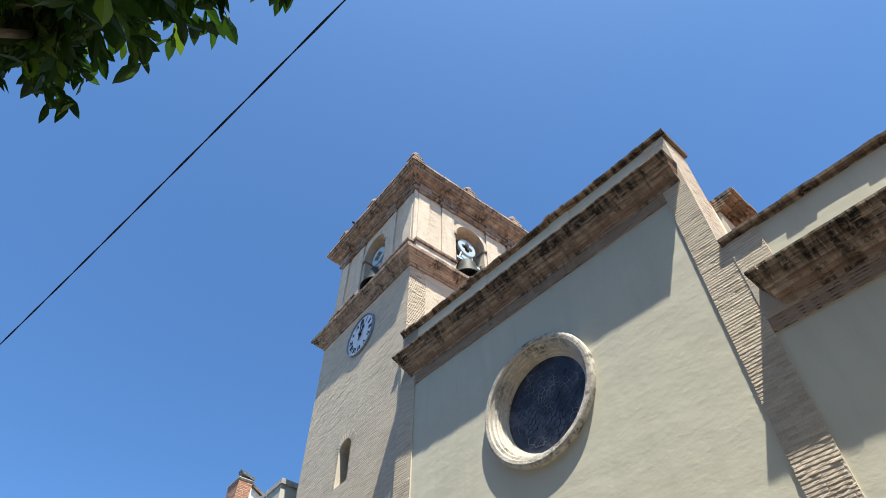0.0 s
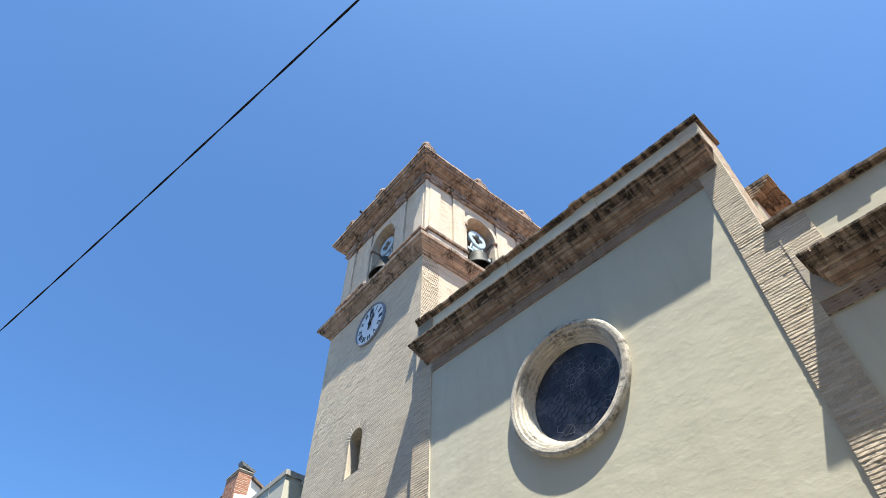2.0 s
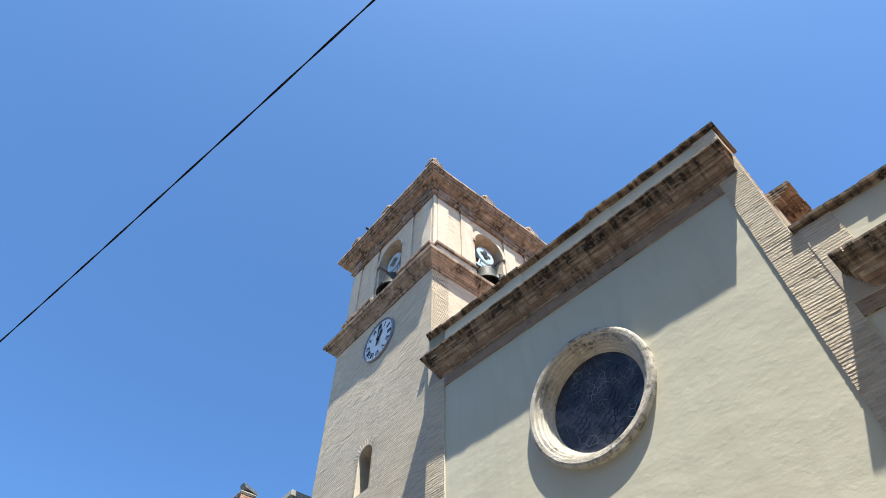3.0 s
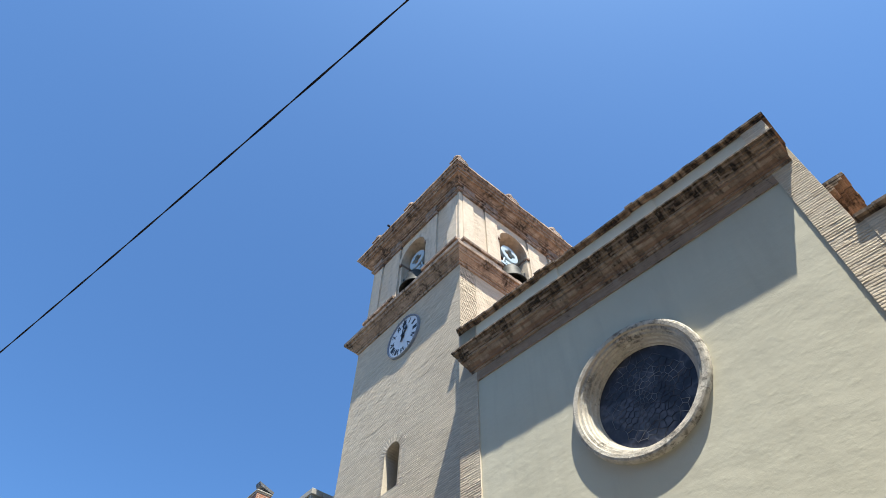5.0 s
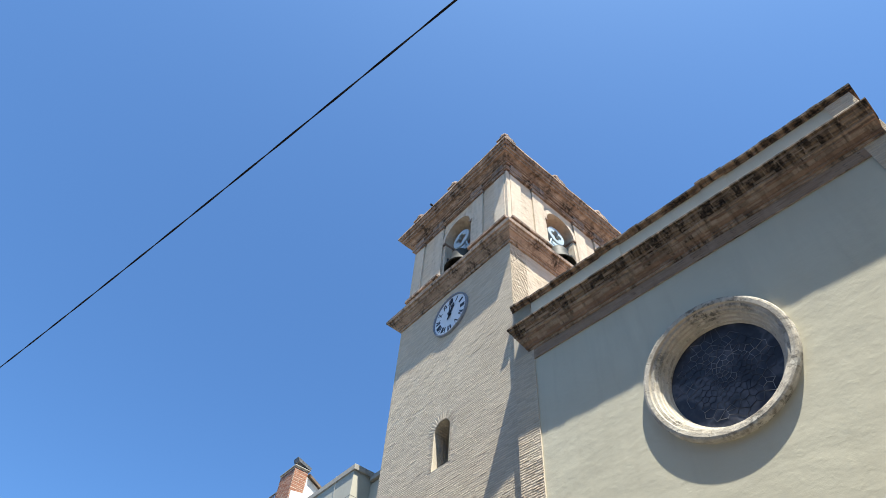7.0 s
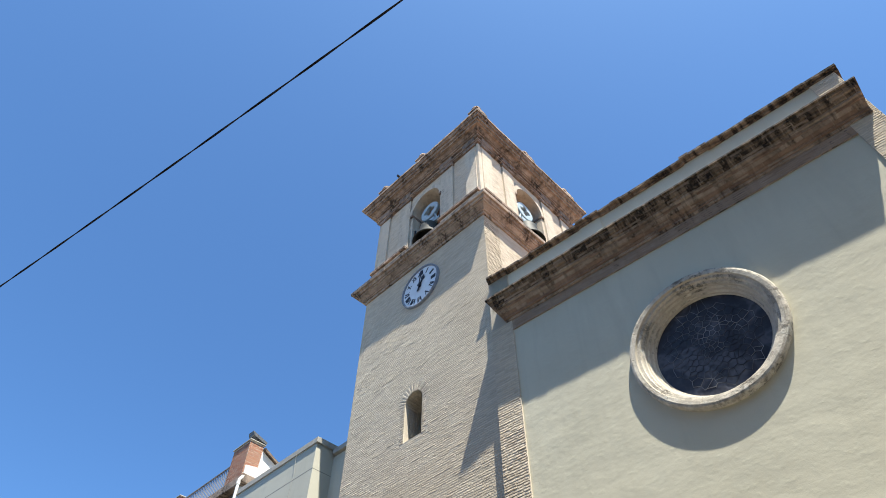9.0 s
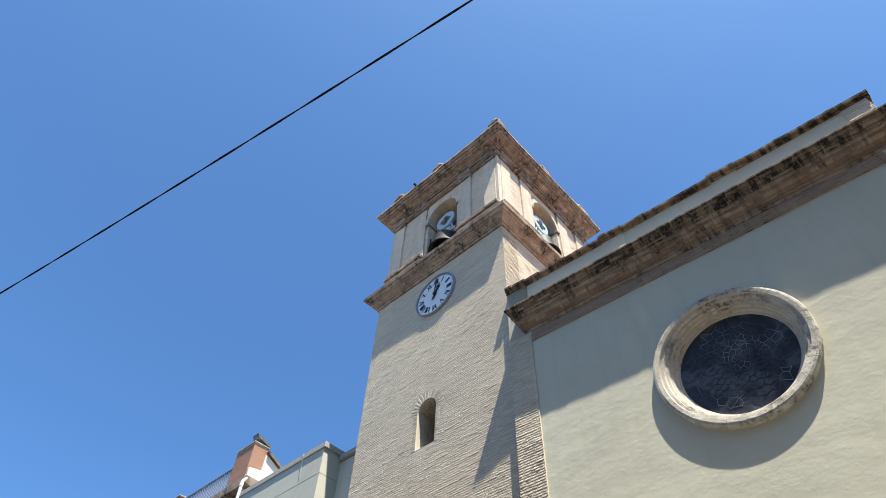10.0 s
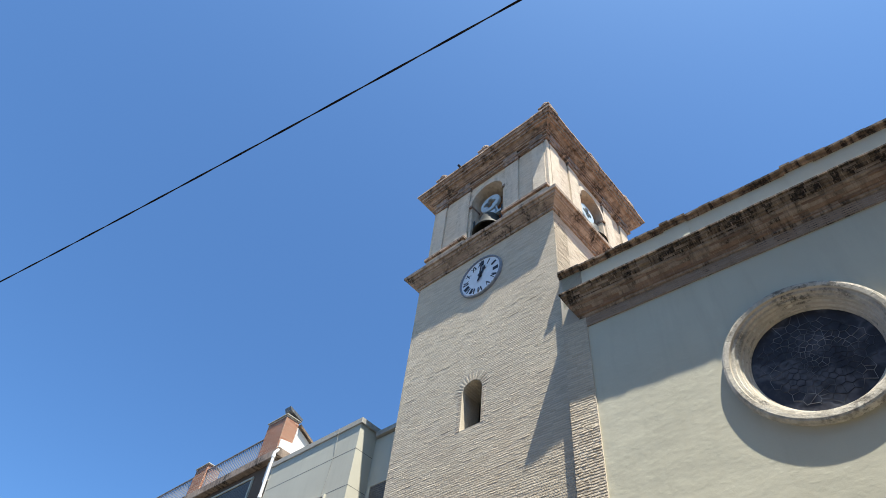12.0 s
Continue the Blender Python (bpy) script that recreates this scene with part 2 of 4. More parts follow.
def part(name, bm, mat, parent=None, label="", smooth=False):
    me = bpy.data.meshes.new(name)
    bmesh.ops.recalc_face_normals(bm, faces=bm.faces[:])
    if smooth:
        for f in bm.faces:
            f.smooth = True
    bm.to_mesh(me)
    bm.free()
    me.materials.append(mat)
    ob = new(name, me)
    if parent:
        ob.parent = parent
    return tagged(ob, label)


def box(bm, x0, x1, y0, y1, z0, z1):
    """A box between six bounds."""
    v = [bm.verts.new((x, y, z)) for z in (z0, z1) for x, y in ((x0, y0), (x1, y0), (x1, y1), (x0, y1))]
    for f in ((3, 2, 1, 0), (4, 5, 6, 7), (0, 1, 5, 4), (1, 2, 6, 5), (2, 3, 7, 6), (3, 0, 4, 7)):
        bm.faces.new([v[k] for k in f])
    return v


def boxed(x0, x1, y0, y1, z0, z1, bevel=0.0):
    bm = bmesh.new()
    box(bm, x0, x1, y0, y1, z0, z1)
    if bevel:
        bmesh.ops.bevel(bm, geom=bm.edges[:], offset=bevel, segments=1, affect="EDGES")
    return bm


def sweep(bm, profile, rings):
    """Joins copies of a closed profile of (out, z); each ring maps (out, z) to a place."""
    rows = [[bm.verts.new(r(o, z)) for o, z in profile] for r in rings]
    n = len(profile)
    for a, b in zip(rows, rows[1:]):
        for k in range(n):
            bm.faces.new((a[k], a[(k + 1) % n], b[(k + 1) % n], b[k]))
    return rows


def capped_sweep(profile, rings):
    bm = bmesh.new()
    rows = sweep(bm, profile, rings)
    bm.faces.new(rows[0])
    bm.faces.new(rows[-1])
    return bm


def moulding_frame(x0, x1, y0, y1, profile):
    """A moulding that runs round a rectangle, mitred at its corners."""
    bm = bmesh.new()
    corner = ((x0, y0, -1, -1), (x1, y0, 1, -1), (x1, y1, 1, 1), (x0, y1, -1, 1))
    rings = [lambda o, z, c=c: (c[0] + c[2] * o, c[1] + c[3] * o, z) for c in corner]
    sweep(bm, profile, rings + rings[:1])
    bmesh.ops.remove_doubles(bm, verts=bm.verts[:], dist=1e-5)
    return bm


def cylinder(bm, p, q, r0, r1=None, n=10):
    p, q = Vector(p), Vector(q)
    d = (q - p).normalized()
    a = d.orthogonal().normalized()
    b = d.cross(a)
    r1 = r0 if r1 is None else r1
    rows = [[bm.verts.new(c + (a * math.cos(k * math.tau / n) + b * math.sin(k * math.tau / n)) * r) for k in range(n)] for c, r in ((p, r0), (q, r1))]
    for k in range(n):
        bm.faces.new((rows[0][k], rows[0][(k + 1) % n], rows[1][(k + 1) % n], rows[1][k]))
    bm.faces.new(rows[0][::-1])
    bm.faces.new(rows[1])


def lathe(bm, profile, n=20, centre=(0, 0, 0)):
    """Turns a profile of (radius, z) round the vertical through centre."""
    c = Vector(centre)
    rows = [[bm.verts.new(c + Vector((r * math.cos(k * math.tau / n), r * math.sin(k * math.tau / n), z))) for k in range(n)] for r, z in profile]
    for a, b in zip(rows, rows[1:]):
        for k in range(n):
            bm.faces.new((a[k], a[(k + 1) % n], b[(k + 1) % n], b[k]))
    bm.faces.new(rows[0])
    bm.faces.new(rows[-1])


def arch_outline(cx, half, z0, spring, n=14):
    """The outline of a round-headed opening, as (x, z), from its lower left, clockwise."""
    pts = [(cx - half, z0)]
    pts += [(cx - half * math.cos(math.pi * k / n), spring + half * math.sin(math.pi * k / n)) for k in range(n + 1)]
    return pts + [(cx + half, z0)]


def wall_with_hole(x0, x1, z0, z1, y0, y1, hole):
    """A slab between y0 and y1 with one hole, given as a closed outline of (x, z) that circles round; the hole goes right through."""
    bm = bmesh.new()
    n = len(hole)
    cx, cz = sum(p[0] for p in hole) / n, sum(p[1] for p in hole) / n
    rims = []
    for x, z in hole:
        dx, dz = x - cx, z - cz
        k = min([((x1 if dx > 0 else x0) - cx) / dx if abs(dx) > 1e-6 else 1e9, ((z1 if dz > 0 else z0) - cz) / dz if abs(dz) > 1e-6 else 1e9])
        rims.append((cx + dx * k, cz + dz * k))
    layers = []
    for y in (y0, y1):
        inner = [bm.verts.new((x, y, z)) for x, z in hole]
        outer = [bm.verts.new((x, y, z)) for x, z in rims]
        layers.append((inner, outer))
        for k in range(n):
            j = (k + 1) % n
            a, b = rims[k], rims[j]
            loop = [inner[k], inner[j], outer[j]]
            if abs(a[0] - b[0]) > 1e-6 and abs(a[1] - b[1]) > 1e-6:
                xs = x1 if max(a[0], b[0]) > x1 - 1e-6 else x0
                zs = z1 if max(a[1], b[1]) > z1 - 1e-6 else z0
                loop.append(bm.verts.new((xs, y, zs)))
            loop.append(outer[k])
            bm.faces.new(loop)
    for k in range(n):
        j = (k + 1) % n
        bm.faces.new((layers[0][0][k], layers[0][0][j], layers[1][0][j], layers[1][0][k]))
    return bm


def brick_rows(x0, x1, z0, z1, seed, keep=None, length=0.27, height=0.053, joint=0.012, header=0.135, proud=0.0012, rough=0.0017):
    """Courses of worn bricks in a plane: yields (left, right, bottom, top, proud)."""
    rnd = random.Random(seed)
    row = 0
    z = z0
    while z + height * 0.6 < z1:
        zt = min(z + height - joint, z1)
        x = x0 - (0 if row % 2 == 0 else header) - rnd.uniform(0, 0.05)
        sag = rnd.uniform(0, 6.3)
        while x < x1 - 0.02:
            w = length * (0.5 if rnd.random() < 0.3 else 1.0) * rnd.uniform(0.9, 1.1)
            a, b = max(x, x0), min(x + w - 0.004, x1)
            if b - a > 0.03 and (keep is None or keep((a + b) / 2, (z + zt) / 2)):
                dz = 0.002 * math.sin(1.7 * x + sag) + rnd.uniform(-0.005, 0.005)
                yield a + rnd.uniform(-0.003, 0.003), b + rnd.uniform(-0.003, 0.003), z + dz + rnd.uniform(-0.003, 0.003), zt + dz + rnd.uniform(-0.006, 0.004), proud + abs(rnd.gauss(0, rough))
            x += w
        z += height
        row += 1


def brick_sheet(cells, place):
    """Bricks that stand proud of a plane with worn, uneven edges, in one mesh; place maps (along, out, z)."""
    rnd = random.Random(9)
    u = rnd.uniform
    verts, faces = [], []
    for a, b, c, d, o in cells:
        k = len(verts)
        n = 3 if b - a > 0.18 else 2
        xs = [a + (b - a) * i / n for i in range(n + 1)]
        for i, x in enumerate(xs):
            lo, hi = c + u(-0.004, 0.004), d + u(-0.006, 0.004)
            e = 0.004 if i == 0 else (-0.004 if i == n else 0.0)
            p = o * u(0.55, 1.25)
            verts += [place(x, 0, lo), place(x + e, p, lo + 0.005), place(x + e, p * u(0.5, 1.0), hi - 0.007), place(x, 0, hi)]
        for i in range(n):
            q, r = k + 4 * i, k + 4 * i + 4
            faces += [(q, r, r + 1, q + 1), (q + 1, r + 1, r + 2, q + 2), (q + 2, r + 2, r + 3, q + 3)]
        r = k + 4 * n
        faces += [(k, k + 1, k + 2, k + 3), (r + 3, r + 2, r + 1, r)]
    return verts, faces


def sheet_object(name, verts, faces, mat, parent, label=""):
    me = bpy.data.meshes.new(name)
    me.from_pydata([tuple(v) for v in verts], [], faces)
    me.materials.append(mat)
    ob = new(name, me)
    ob.parent = parent
    return tagged(ob, label, kind="stuff")


def single_brick_mesh(name, w, h, d, mat):
    """One worn brick round its own middle, with its face towards -y."""
    verts, faces = brick_sheet([(-w / 2, w / 2, -h / 2, h / 2, d)], lambda a, o, z: (a, -o, z))
    me = bpy.data.meshes.new(name)
    me.from_pydata(verts, [], faces)
    me.materials.append(mat)
    return me


def link_piece(name, me, parent, m):
    ob = bpy.data.objects.new(name, me)
    scene.collection.objects.link(ob)
    ob.parent = parent
    ob.matrix_local = m
    return ob


# ---- ground ----
def flat(name, x0, x1, y0, y1, z, mat, label, category, thick=0.2):
    ob = part(name, boxed(x0, x1, y0, y1, z - thick, z), mat)
    return tagged(ob, label, category, kind="structure")


flat("ground", -900, 900, -900, 900, -0.12, earth, "bare flat ground reaching the horizon", "ground")
flat("road", -60, 60, -9.6, -2.6, 0.0, asphalt, "grey asphalt street beside the church", "road", 0.1)
flat("pavement", -60, 60, -2.6, 0.9, 0.13, paving, "stone paving at the foot of the church", "pavement", 0.22)
flat("pavement", -60, 60, -12.0, -9.6, 0.13, paving, "stone paving along the far side of the street", "pavement", 0.22)
# out-of-view wall, added to cut the sky light that reaches the church
opposite = part("unseen_sky_block", boxed(-60, 1.5, -12.6, -12.0, 0.0, 11.0), ochre_render)
tagged(opposite, "unseen plain wall added across the street to block sky light", "wall", kind="structure")
# higher out-of-view wall, added to deepen the shade on the church further
taller = part("unseen_sky_block_tall", boxed(1.5, 60, -13.4, -12.004, 0.0, 20.0), ochre_render)
tagged(taller, "taller unseen wall added across the street to block sky light", "wall", kind="structure")

# ---- church wall: frame along the wall, y inwards ----
WALL = pose(0, -0.03, 0, 0, 0, 3.82)
church = thing("church_wall", "cream stucco church wall framed in pale brick, under a weathered stone cornice", "church", WALL)
OCU_X, OCU_Z, OCU_R = 3.61, 8.455, 1.31


def circle(cx, cz, r, n):
    return [(cx + r * math.cos(math.tau * (k + 0.5) / n), cz + r * math.sin(math.tau * (k + 0.5) / n)) for k in range(n)]


# high bay: brick core, stucco panel
part("stucco_panel", wall_with_hole(0.0, 7.18, 0.0, 10.83, 0.0, 0.55, circle(OCU_X, OCU_Z, OCU_R - 0.12, 64)), stucco, church, "cream stucco panel with trowel waves")
part("brick_core", boxed(-0.56, 0.0, -0.030, 0.55, 0.0, 12.61), mortar, church)
part("brick_core", boxed(7.18, 7.73, -0.030, 0.55, 0.0, 9.09), mortar, church)
part("brick_core", boxed(7.18, 7.64, -0.030, 0.76, 9.09, 12.61), mortar, church)
part("brick_band", boxed(0.0, 7.18, -0.030, 0.55, 10.83, 11.13), cornice_stone, church)
# painted in the same dark shade colour as the openings
part("backing_wall", boxed(-0.5, 7.6, 0.55, 0.9, 0.0, 11.2), interior_shade, church)
part("parapet", boxed(0.0, 7.18, -0.005, 0.55, 11.14, 12.61), stucco, church, "cream rendered parapet")

# courses of a cornice, upwards: bottom, top, reach at the bottom, reach at the top, shortest and longest piece
COURSES = [(11.10 + 0.051 * k, 11.151 + 0.051 * k, o, o + d, *((0.13, 0.28) if k > 5 else (0.22, 0.42)))
           for k, (o, d) in enumerate(((0.06, 0.01), (0.10, 0.01), (0.13, 0.04), (0.19, 0.04), (0.25, 0.01), (0.30, 0.01), (0.35, 0.01), (0.40, 0.02), (0.445, 0.01), (0.497, 0.0)))]
COPING_COURSES = [(12.61, 12.665, 0.05, 0.06, 0.14, 0.30), (12.665, 12.73, 0.12, 0.125, 0.13, 0.30)]


def course_pieces(parent, name, course, s0, s1, back, mat, seed, dz=0.0, jitter=0.016, gap=0.004):
    """One course of a moulding, out of pieces of uneven length, each a part."""
    z0, z1, o0, o1, lo, hi = course
    rnd = random.Random(seed)
    s = s0
    while s < s1 - 0.02:
        e = s + rnd.uniform(lo, hi)
        if e > s1 - lo * 0.5:
            e = s1
        j, g = rnd.uniform(-jitter, jitter), gap * rnd.uniform(0.5, 2.2)
        zt = z1 + dz - 0.001 - rnd.random() * 0.003
        k = 0.006
        pr = [(back, z0 + dz), (o0 + j - k, z0 + dz), (o0 + j, z0 + dz + k), (o1 + j, zt - k), (o1 + j - k, zt), (back, zt)]
        part(name, capped_sweep(pr, [lambda o, z, x=x: (x, -o, z) for x in (s + g, e - g)]), mat, parent)
        s = e


def cornice(name, courses, s0, s1, core, seed, dz=0.0, shrink=1.0, splay=0.5, back=0.0, mat=None):
    """A stepped cornice: a solid core, and the pieces of its courses."""
    reach = max(c[2] for c in courses)
    prof = [(back, courses[0][0] + dz + 0.006)] + [(o, z + dz) for c in courses for z, o in ((c[0] + 0.006, c[2] * shrink - 0.008), (c[1], c[3] * shrink - 0.008))]
    prof += [(back, courses[-1][1] + dz + 0.03)]
    c = part(name, capped_sweep(prof, [lambda o, z, x=x: (x, -o, z) for x in (s0 + splay * reach * 0.9 + 0.02, s1 - splay * reach * 0.3 - 0.02)]), core, church)
    for k, co in enumerate(courses):
        co = (co[0], co[1], co[2] * shrink, co[3] * shrink, co[4], co[5])
        off = (reach - co[2]) * splay
        course_pieces(c, "cornice_brick" if co[5] < 0.31 else "cornice_block", co, s0 + off, s1 - off * 0.6, min(co[2] - 0.05, 0.02) if back == 0 else back, coping_stone if k >= len(courses) - 4 else (cornice_red if k in (1, 2, 4) else mat), seed + k, dz, 0.004 if k == len(courses) - 1 and back == 0 else 0.018, 0.006 if k >= len(courses) - 4 else 0.003)
    return c


cornice("cornice", COURSES, -0.37, 7.66, cornice_stone, 300, mat=cornice_stone)
cornice("coping", COPING_COURSES, -0.56, 7.73, coping_stone, 320, splay=0.0, back=-0.78, mat=coping_stone)
for a, b in ((-0.03, 0.0), (2.05, 2.57), (4.60, 5.14)):
    part("parapet_pier", boxed(a if a > 0 else -0.50, b, -0.03, 0.0, 11.62, 12.61), stucco, church)
    for k, co in enumerate(COPING_COURSES):
        course_pieces(church, "pier_coping_brick", (co[0], co[1] + 0.004, co[2] + 0.04, co[3] + 0.04, 0.13, 0.28), (a if a > 0 else -0.50) - 0.02, b + 0.03, 0.0, coping_stone, 380 + k, 0.003)

# low bay on the same wall
LOW = -3.57
part("stucco_panel", boxed(7.73, 22.0, 0.0, 0.55, 0.0, 7.27), stucco, church, "cream stucco panel with trowel waves")
part("brick_band", boxed(7.73, 22.0, -0.030, 0.55, 7.27, 7.50), cornice_stone, church)
part("brick_core", boxed(7.73, 8.23, -0.045, 0.55, 7.50, 9.09), mortar, church)
part("parapet", boxed(8.23, 22.0, -0.024, 0.55, 7.50, 9.09), stucco, church, "cream rendered parapet")
cornice("cornice", COURSES, 7.82, 14.5, cornice_stone, 340, LOW, 0.94, mat=cornice_stone)
cornice("coping", COPING_COURSES, 7.64, 14.5, coping_stone, 360, -3.52, splay=0.0, back=-0.5, mat=coping_stone)
# side cornice of the nave behind the low bay
part("side_wall", boxed(7.0, 7.60, 0.76, 9.0, 0.0, 11.2), stucco, church)
SIDE = part("side_cornice", boxed(7.55, 7.66, 1.1, 6.0, 10.2, 11.4), mortar, church, "stepped brown stone cornice behind the low bay")
for k, (z0, z1, o) in enumerate(((11.06, 11.12, 0.12), (11.12, 11.18, 0.22), (11.18, 11.24, 0.32), (11.24, 11.31, 0.41), (11.31, 11.42, 0.48))):
    rnd = random.Random(70 + k)
    y = 1.05
    while y < 5.0:
        e = y + rnd.uniform(0.24, 0.36)
        part("cornice_block", boxed(7.60, 7.60 + o + rnd.uniform(-0.012, 0.012), y + 0.005, e - 0.005, z0, z1 - 0.006, 0.008), coping_stone, SIDE)
        y = e
part("nave_roof", boxed(-0.4, 7.6, 0.9, 9.0, 11.2, 11.35), roof_tile, church)
part("aisle_roof", boxed(7.7, 22.0, 0.55, 9.0, 8.3, 8.45), roof_tile, church)

# ---- round window ----
rose = thing("round_window", "large round window with moulded pale stone surround and dark leaded stained glass", "window", WALL @ pose(OCU_X, 0, OCU_Z))
RING = [(1.305, 0.02), (1.305, -0.075), (1.285, -0.105), (1.25, -0.115), (1.185, -0.108), (1.172, -0.07), (1.12, -0.06), (1.108, -0.01), (1.07, 0.0), (1.062, 0.05), (1.035, 0.065), (1.02, 0.11), (0.985, 0.13), (0.972, 0.18), (0.948, 0.19), (0.948, 0.30), (1.20, 0.30)]
bmv = bmesh.new()
rows = [[bmv.verts.new(((1.11 + (r - 1.11) * 0.94) * math.cos(math.tau * k / 72), 0.02 + (d - 0.02) * 0.93, (1.11 + (r - 1.11) * 0.94) * math.sin(math.tau * k / 72))) for r, d in RING] for k in range(72)]
for k in range(72):
    for j in range(len(RING)):
        i = (j + 1) % len(RING)
        bmv.faces.new((rows[k][j], rows[k][i], rows[(k + 1) % 72][i], rows[(k + 1) % 72][j]))
part("ring_bed", bmv, mortar, rose)
cuts = [0.0, 0.44, 0.9, 1.31, 1.75, 2.2, 2.62, 3.05, 3.5, 3.9, 4.35, 4.8, 5.2, 5.72]
for k, a in enumerate(cuts):
    b = cuts[k + 1] if k + 1 < len(cuts) else math.tau
    g = 0.0018
    steps = [a + g + (b - a - 2 * g) * j / 6 for j in range(7)]
    bmv = bmesh.new()
    rows = [[bmv.verts.new((r * math.cos(t), d, r * math.sin(t))) for r, d in RING] for t in steps]
    for p, q in zip(rows, rows[1:]):
        for j in range(len(RING)):
            i = (j + 1) % len(RING)
            bmv.faces.new((p[j], p[i], q[i], q[j]))
    bmv.faces.new(rows[0])
    bmv.faces.new(rows[-1])
    part("ring_stone", bmv, ring_stone, rose)
bmv = bmesh.new()
top = [bmv.verts.new((0.985 * math.cos(math.tau * k / 48), 0.22, 0.985 * math.sin(math.tau * k / 48))) for k in range(48)]
low = [bmv.verts.new((v.co.x, 0.24, v.co.z)) for v in top]
bmv.faces.new(top)
bmv.faces.new(low[::-1])
for k in range(48):
    bmv.faces.new((top[k], top[(k + 1) % 48], low[(k + 1) % 48], low[k]))
part("glass", bmv, glass_dark, rose, "dark stained glass under dust")


def lead_lines(parent):
    """Lead cames of an irregular leaded picture: edges between scattered cells."""
    rnd = random.Random(21)
    seeds = [(0.0, 0.0)]
    while len(seeds) < 190:
        r, t = 0.9 * math.sqrt(rnd.random()), rnd.uniform(0, math.tau)
        p = (r * math.cos(t), r * math.sin(t))
        if min(math.dist(p, s) for s in seeds) > 0.055 + 0.085 * (r / 0.9) ** 2:
            seeds.append(p)
        elif rnd.random() < 0.03:
            seeds.append(p)
    bm = bmesh.new()
    for i, p in enumerate(seeds):
        cell = [(-0.94, -0.94), (0.94, -0.94), (0.94, 0.94), (-0.94, 0.94)]
        for j, q in enumerate(seeds):
            if i == j or math.dist(p, q) > 0.8:
                continue
            mx, my, nx, ny = (p[0] + q[0]) / 2, (p[1] + q[1]) / 2, q[0] - p[0], q[1] - p[1]
            out = []
            for a, b in zip(cell, cell[1:] + cell[:1]):
                da, db = (a[0] - mx) * nx + (a[1] - my) * ny, (b[0] - mx) * nx + (b[1] - my) * ny
                if da <= 0:
                    out.append(a)
                if da * db < 0:
                    k = da / (da - db)
                    out.append((a[0] + (b[0] - a[0]) * k, a[1] + (b[1] - a[1]) * k))
            cell = out
            if not cell:
                break
        for a, b in zip(cell, cell[1:] + cell[:1]):
            if math.dist(a, b) > 0.015 and math.hypot(*a) < 0.95 and math.hypot(*b) < 0.95 and (a < b):
                w = 0.0026
                d = Vector((b[0] - a[0], 0, b[1] - a[1])).normalized()
                s = Vector((d.z, 0, -d.x)) * w
                va, vb = Vector((a[0], 0.212, a[1])), Vector((b[0], 0.212, b[1]))
                vs = [bm.verts.new(v) for v in (va + s, vb + s, vb - s, va - s, va + s + Vector((0, 0.012, 0)), vb + s + Vector((0, 0.012, 0)), vb - s + Vector((0, 0.012, 0)), va - s + Vector((0, 0.012, 0)))]
                for f in ((0, 1, 2, 3), (0, 4, 5, 1), (1, 5, 6, 2), (2, 6, 7, 3), (3, 7, 4, 0)):
                    bm.faces.new([vs[k] for k in f])
    ob = part("lead_came", bm, lead, parent)
    tagged(ob, kind="stuff")


lead_lines(rose)

# ---- bell tower ----
TX0, TX1, TY0, TY1 = -5.68, -0.62, 0.0, 5.15
TC = (TX0 + TX1) / 2
tower = thing("bell_tower", "square pale brick bell tower with terracotta cornices and an arched belfry", "tower")
LAN = (-3.18, 0.30, 9.65, 10.64)
lancet = arch_outline(*LAN)
part("shaft_wall", wall_with_hole(TX0, TX1, 0.0, 15.77, 0.0, 0.62, lancet[::-1]), mortar, tower)
part("shaft_wall", boxed(TX1 - 0.6, TX1, 0.62, TY1, 0.0, 15.77), mortar, tower)
part("shaft_wall", boxed(TX0, TX0 + 0.6, 0.62, TY1, 0.0, 15.77), mortar, tower)
part("shaft_wall", boxed(TX0 + 0.6, TX1 - 0.6, TY1 - 0.6, TY1, 0.0, 15.77), mortar, tower)
# floor coloured dark for the belfry's inner shade
part("belfry_floor", boxed(TX0 + 0.3, TX1 - 0.3, 0.3, TY1 - 0.3, 15.85, 16.15), interior_shade, tower)
# dark sheet painted as the shade within the slit window
part("lancet_shade_sheet", boxed(-3.9, -2.4, 1.9, 2.0, 8.9, 13.0), interior_shade, tower)

# courses of the tower's mouldings, upwards: bottom, top, reach at the bottom, reach at the top
MID = [(15.70, 15.78, 0.05, 0.06), (15.785, 15.83, 0.10, 0.11), (15.835, 15.93, 0.13, 0.22), (15.935, 15.99, 0.25, 0.26), (15.995, 16.08, 0.30, 0.33), (16.085, 16.20, 0.385, 0.40)]


def course_core(courses, shrink=0.012):
    prof = [(0.0, courses[0][0])]
    for z0, z1, o0, o1 in courses:
        prof += [(o0 - shrink, z0 + 0.004), (o1 - shrink, z1)]
    return prof + [(0.0, courses[-1][1] + 0.05)]


part("lower_cornice", moulding_frame(TX0, TX1, TY0, TY1, course_core(MID)), tower_tan, tower, "stepped terracotta string cornice")
BX0, BX1, BY0, BY1 = TX0 + 0.10, TX1 - 0.10, 0.10, TY1 - 0.10
BZ0, BZ1 = 16.2, 19.92
AH = 0.66
ASPR = 18.82
arch = arch_outline(0, AH, 16.5, ASPR, 18)


def belfry_face(length):
    return wall_with_hole(-length / 2, length / 2, BZ0, BZ1, 0.0, 0.62, arch[::-1])


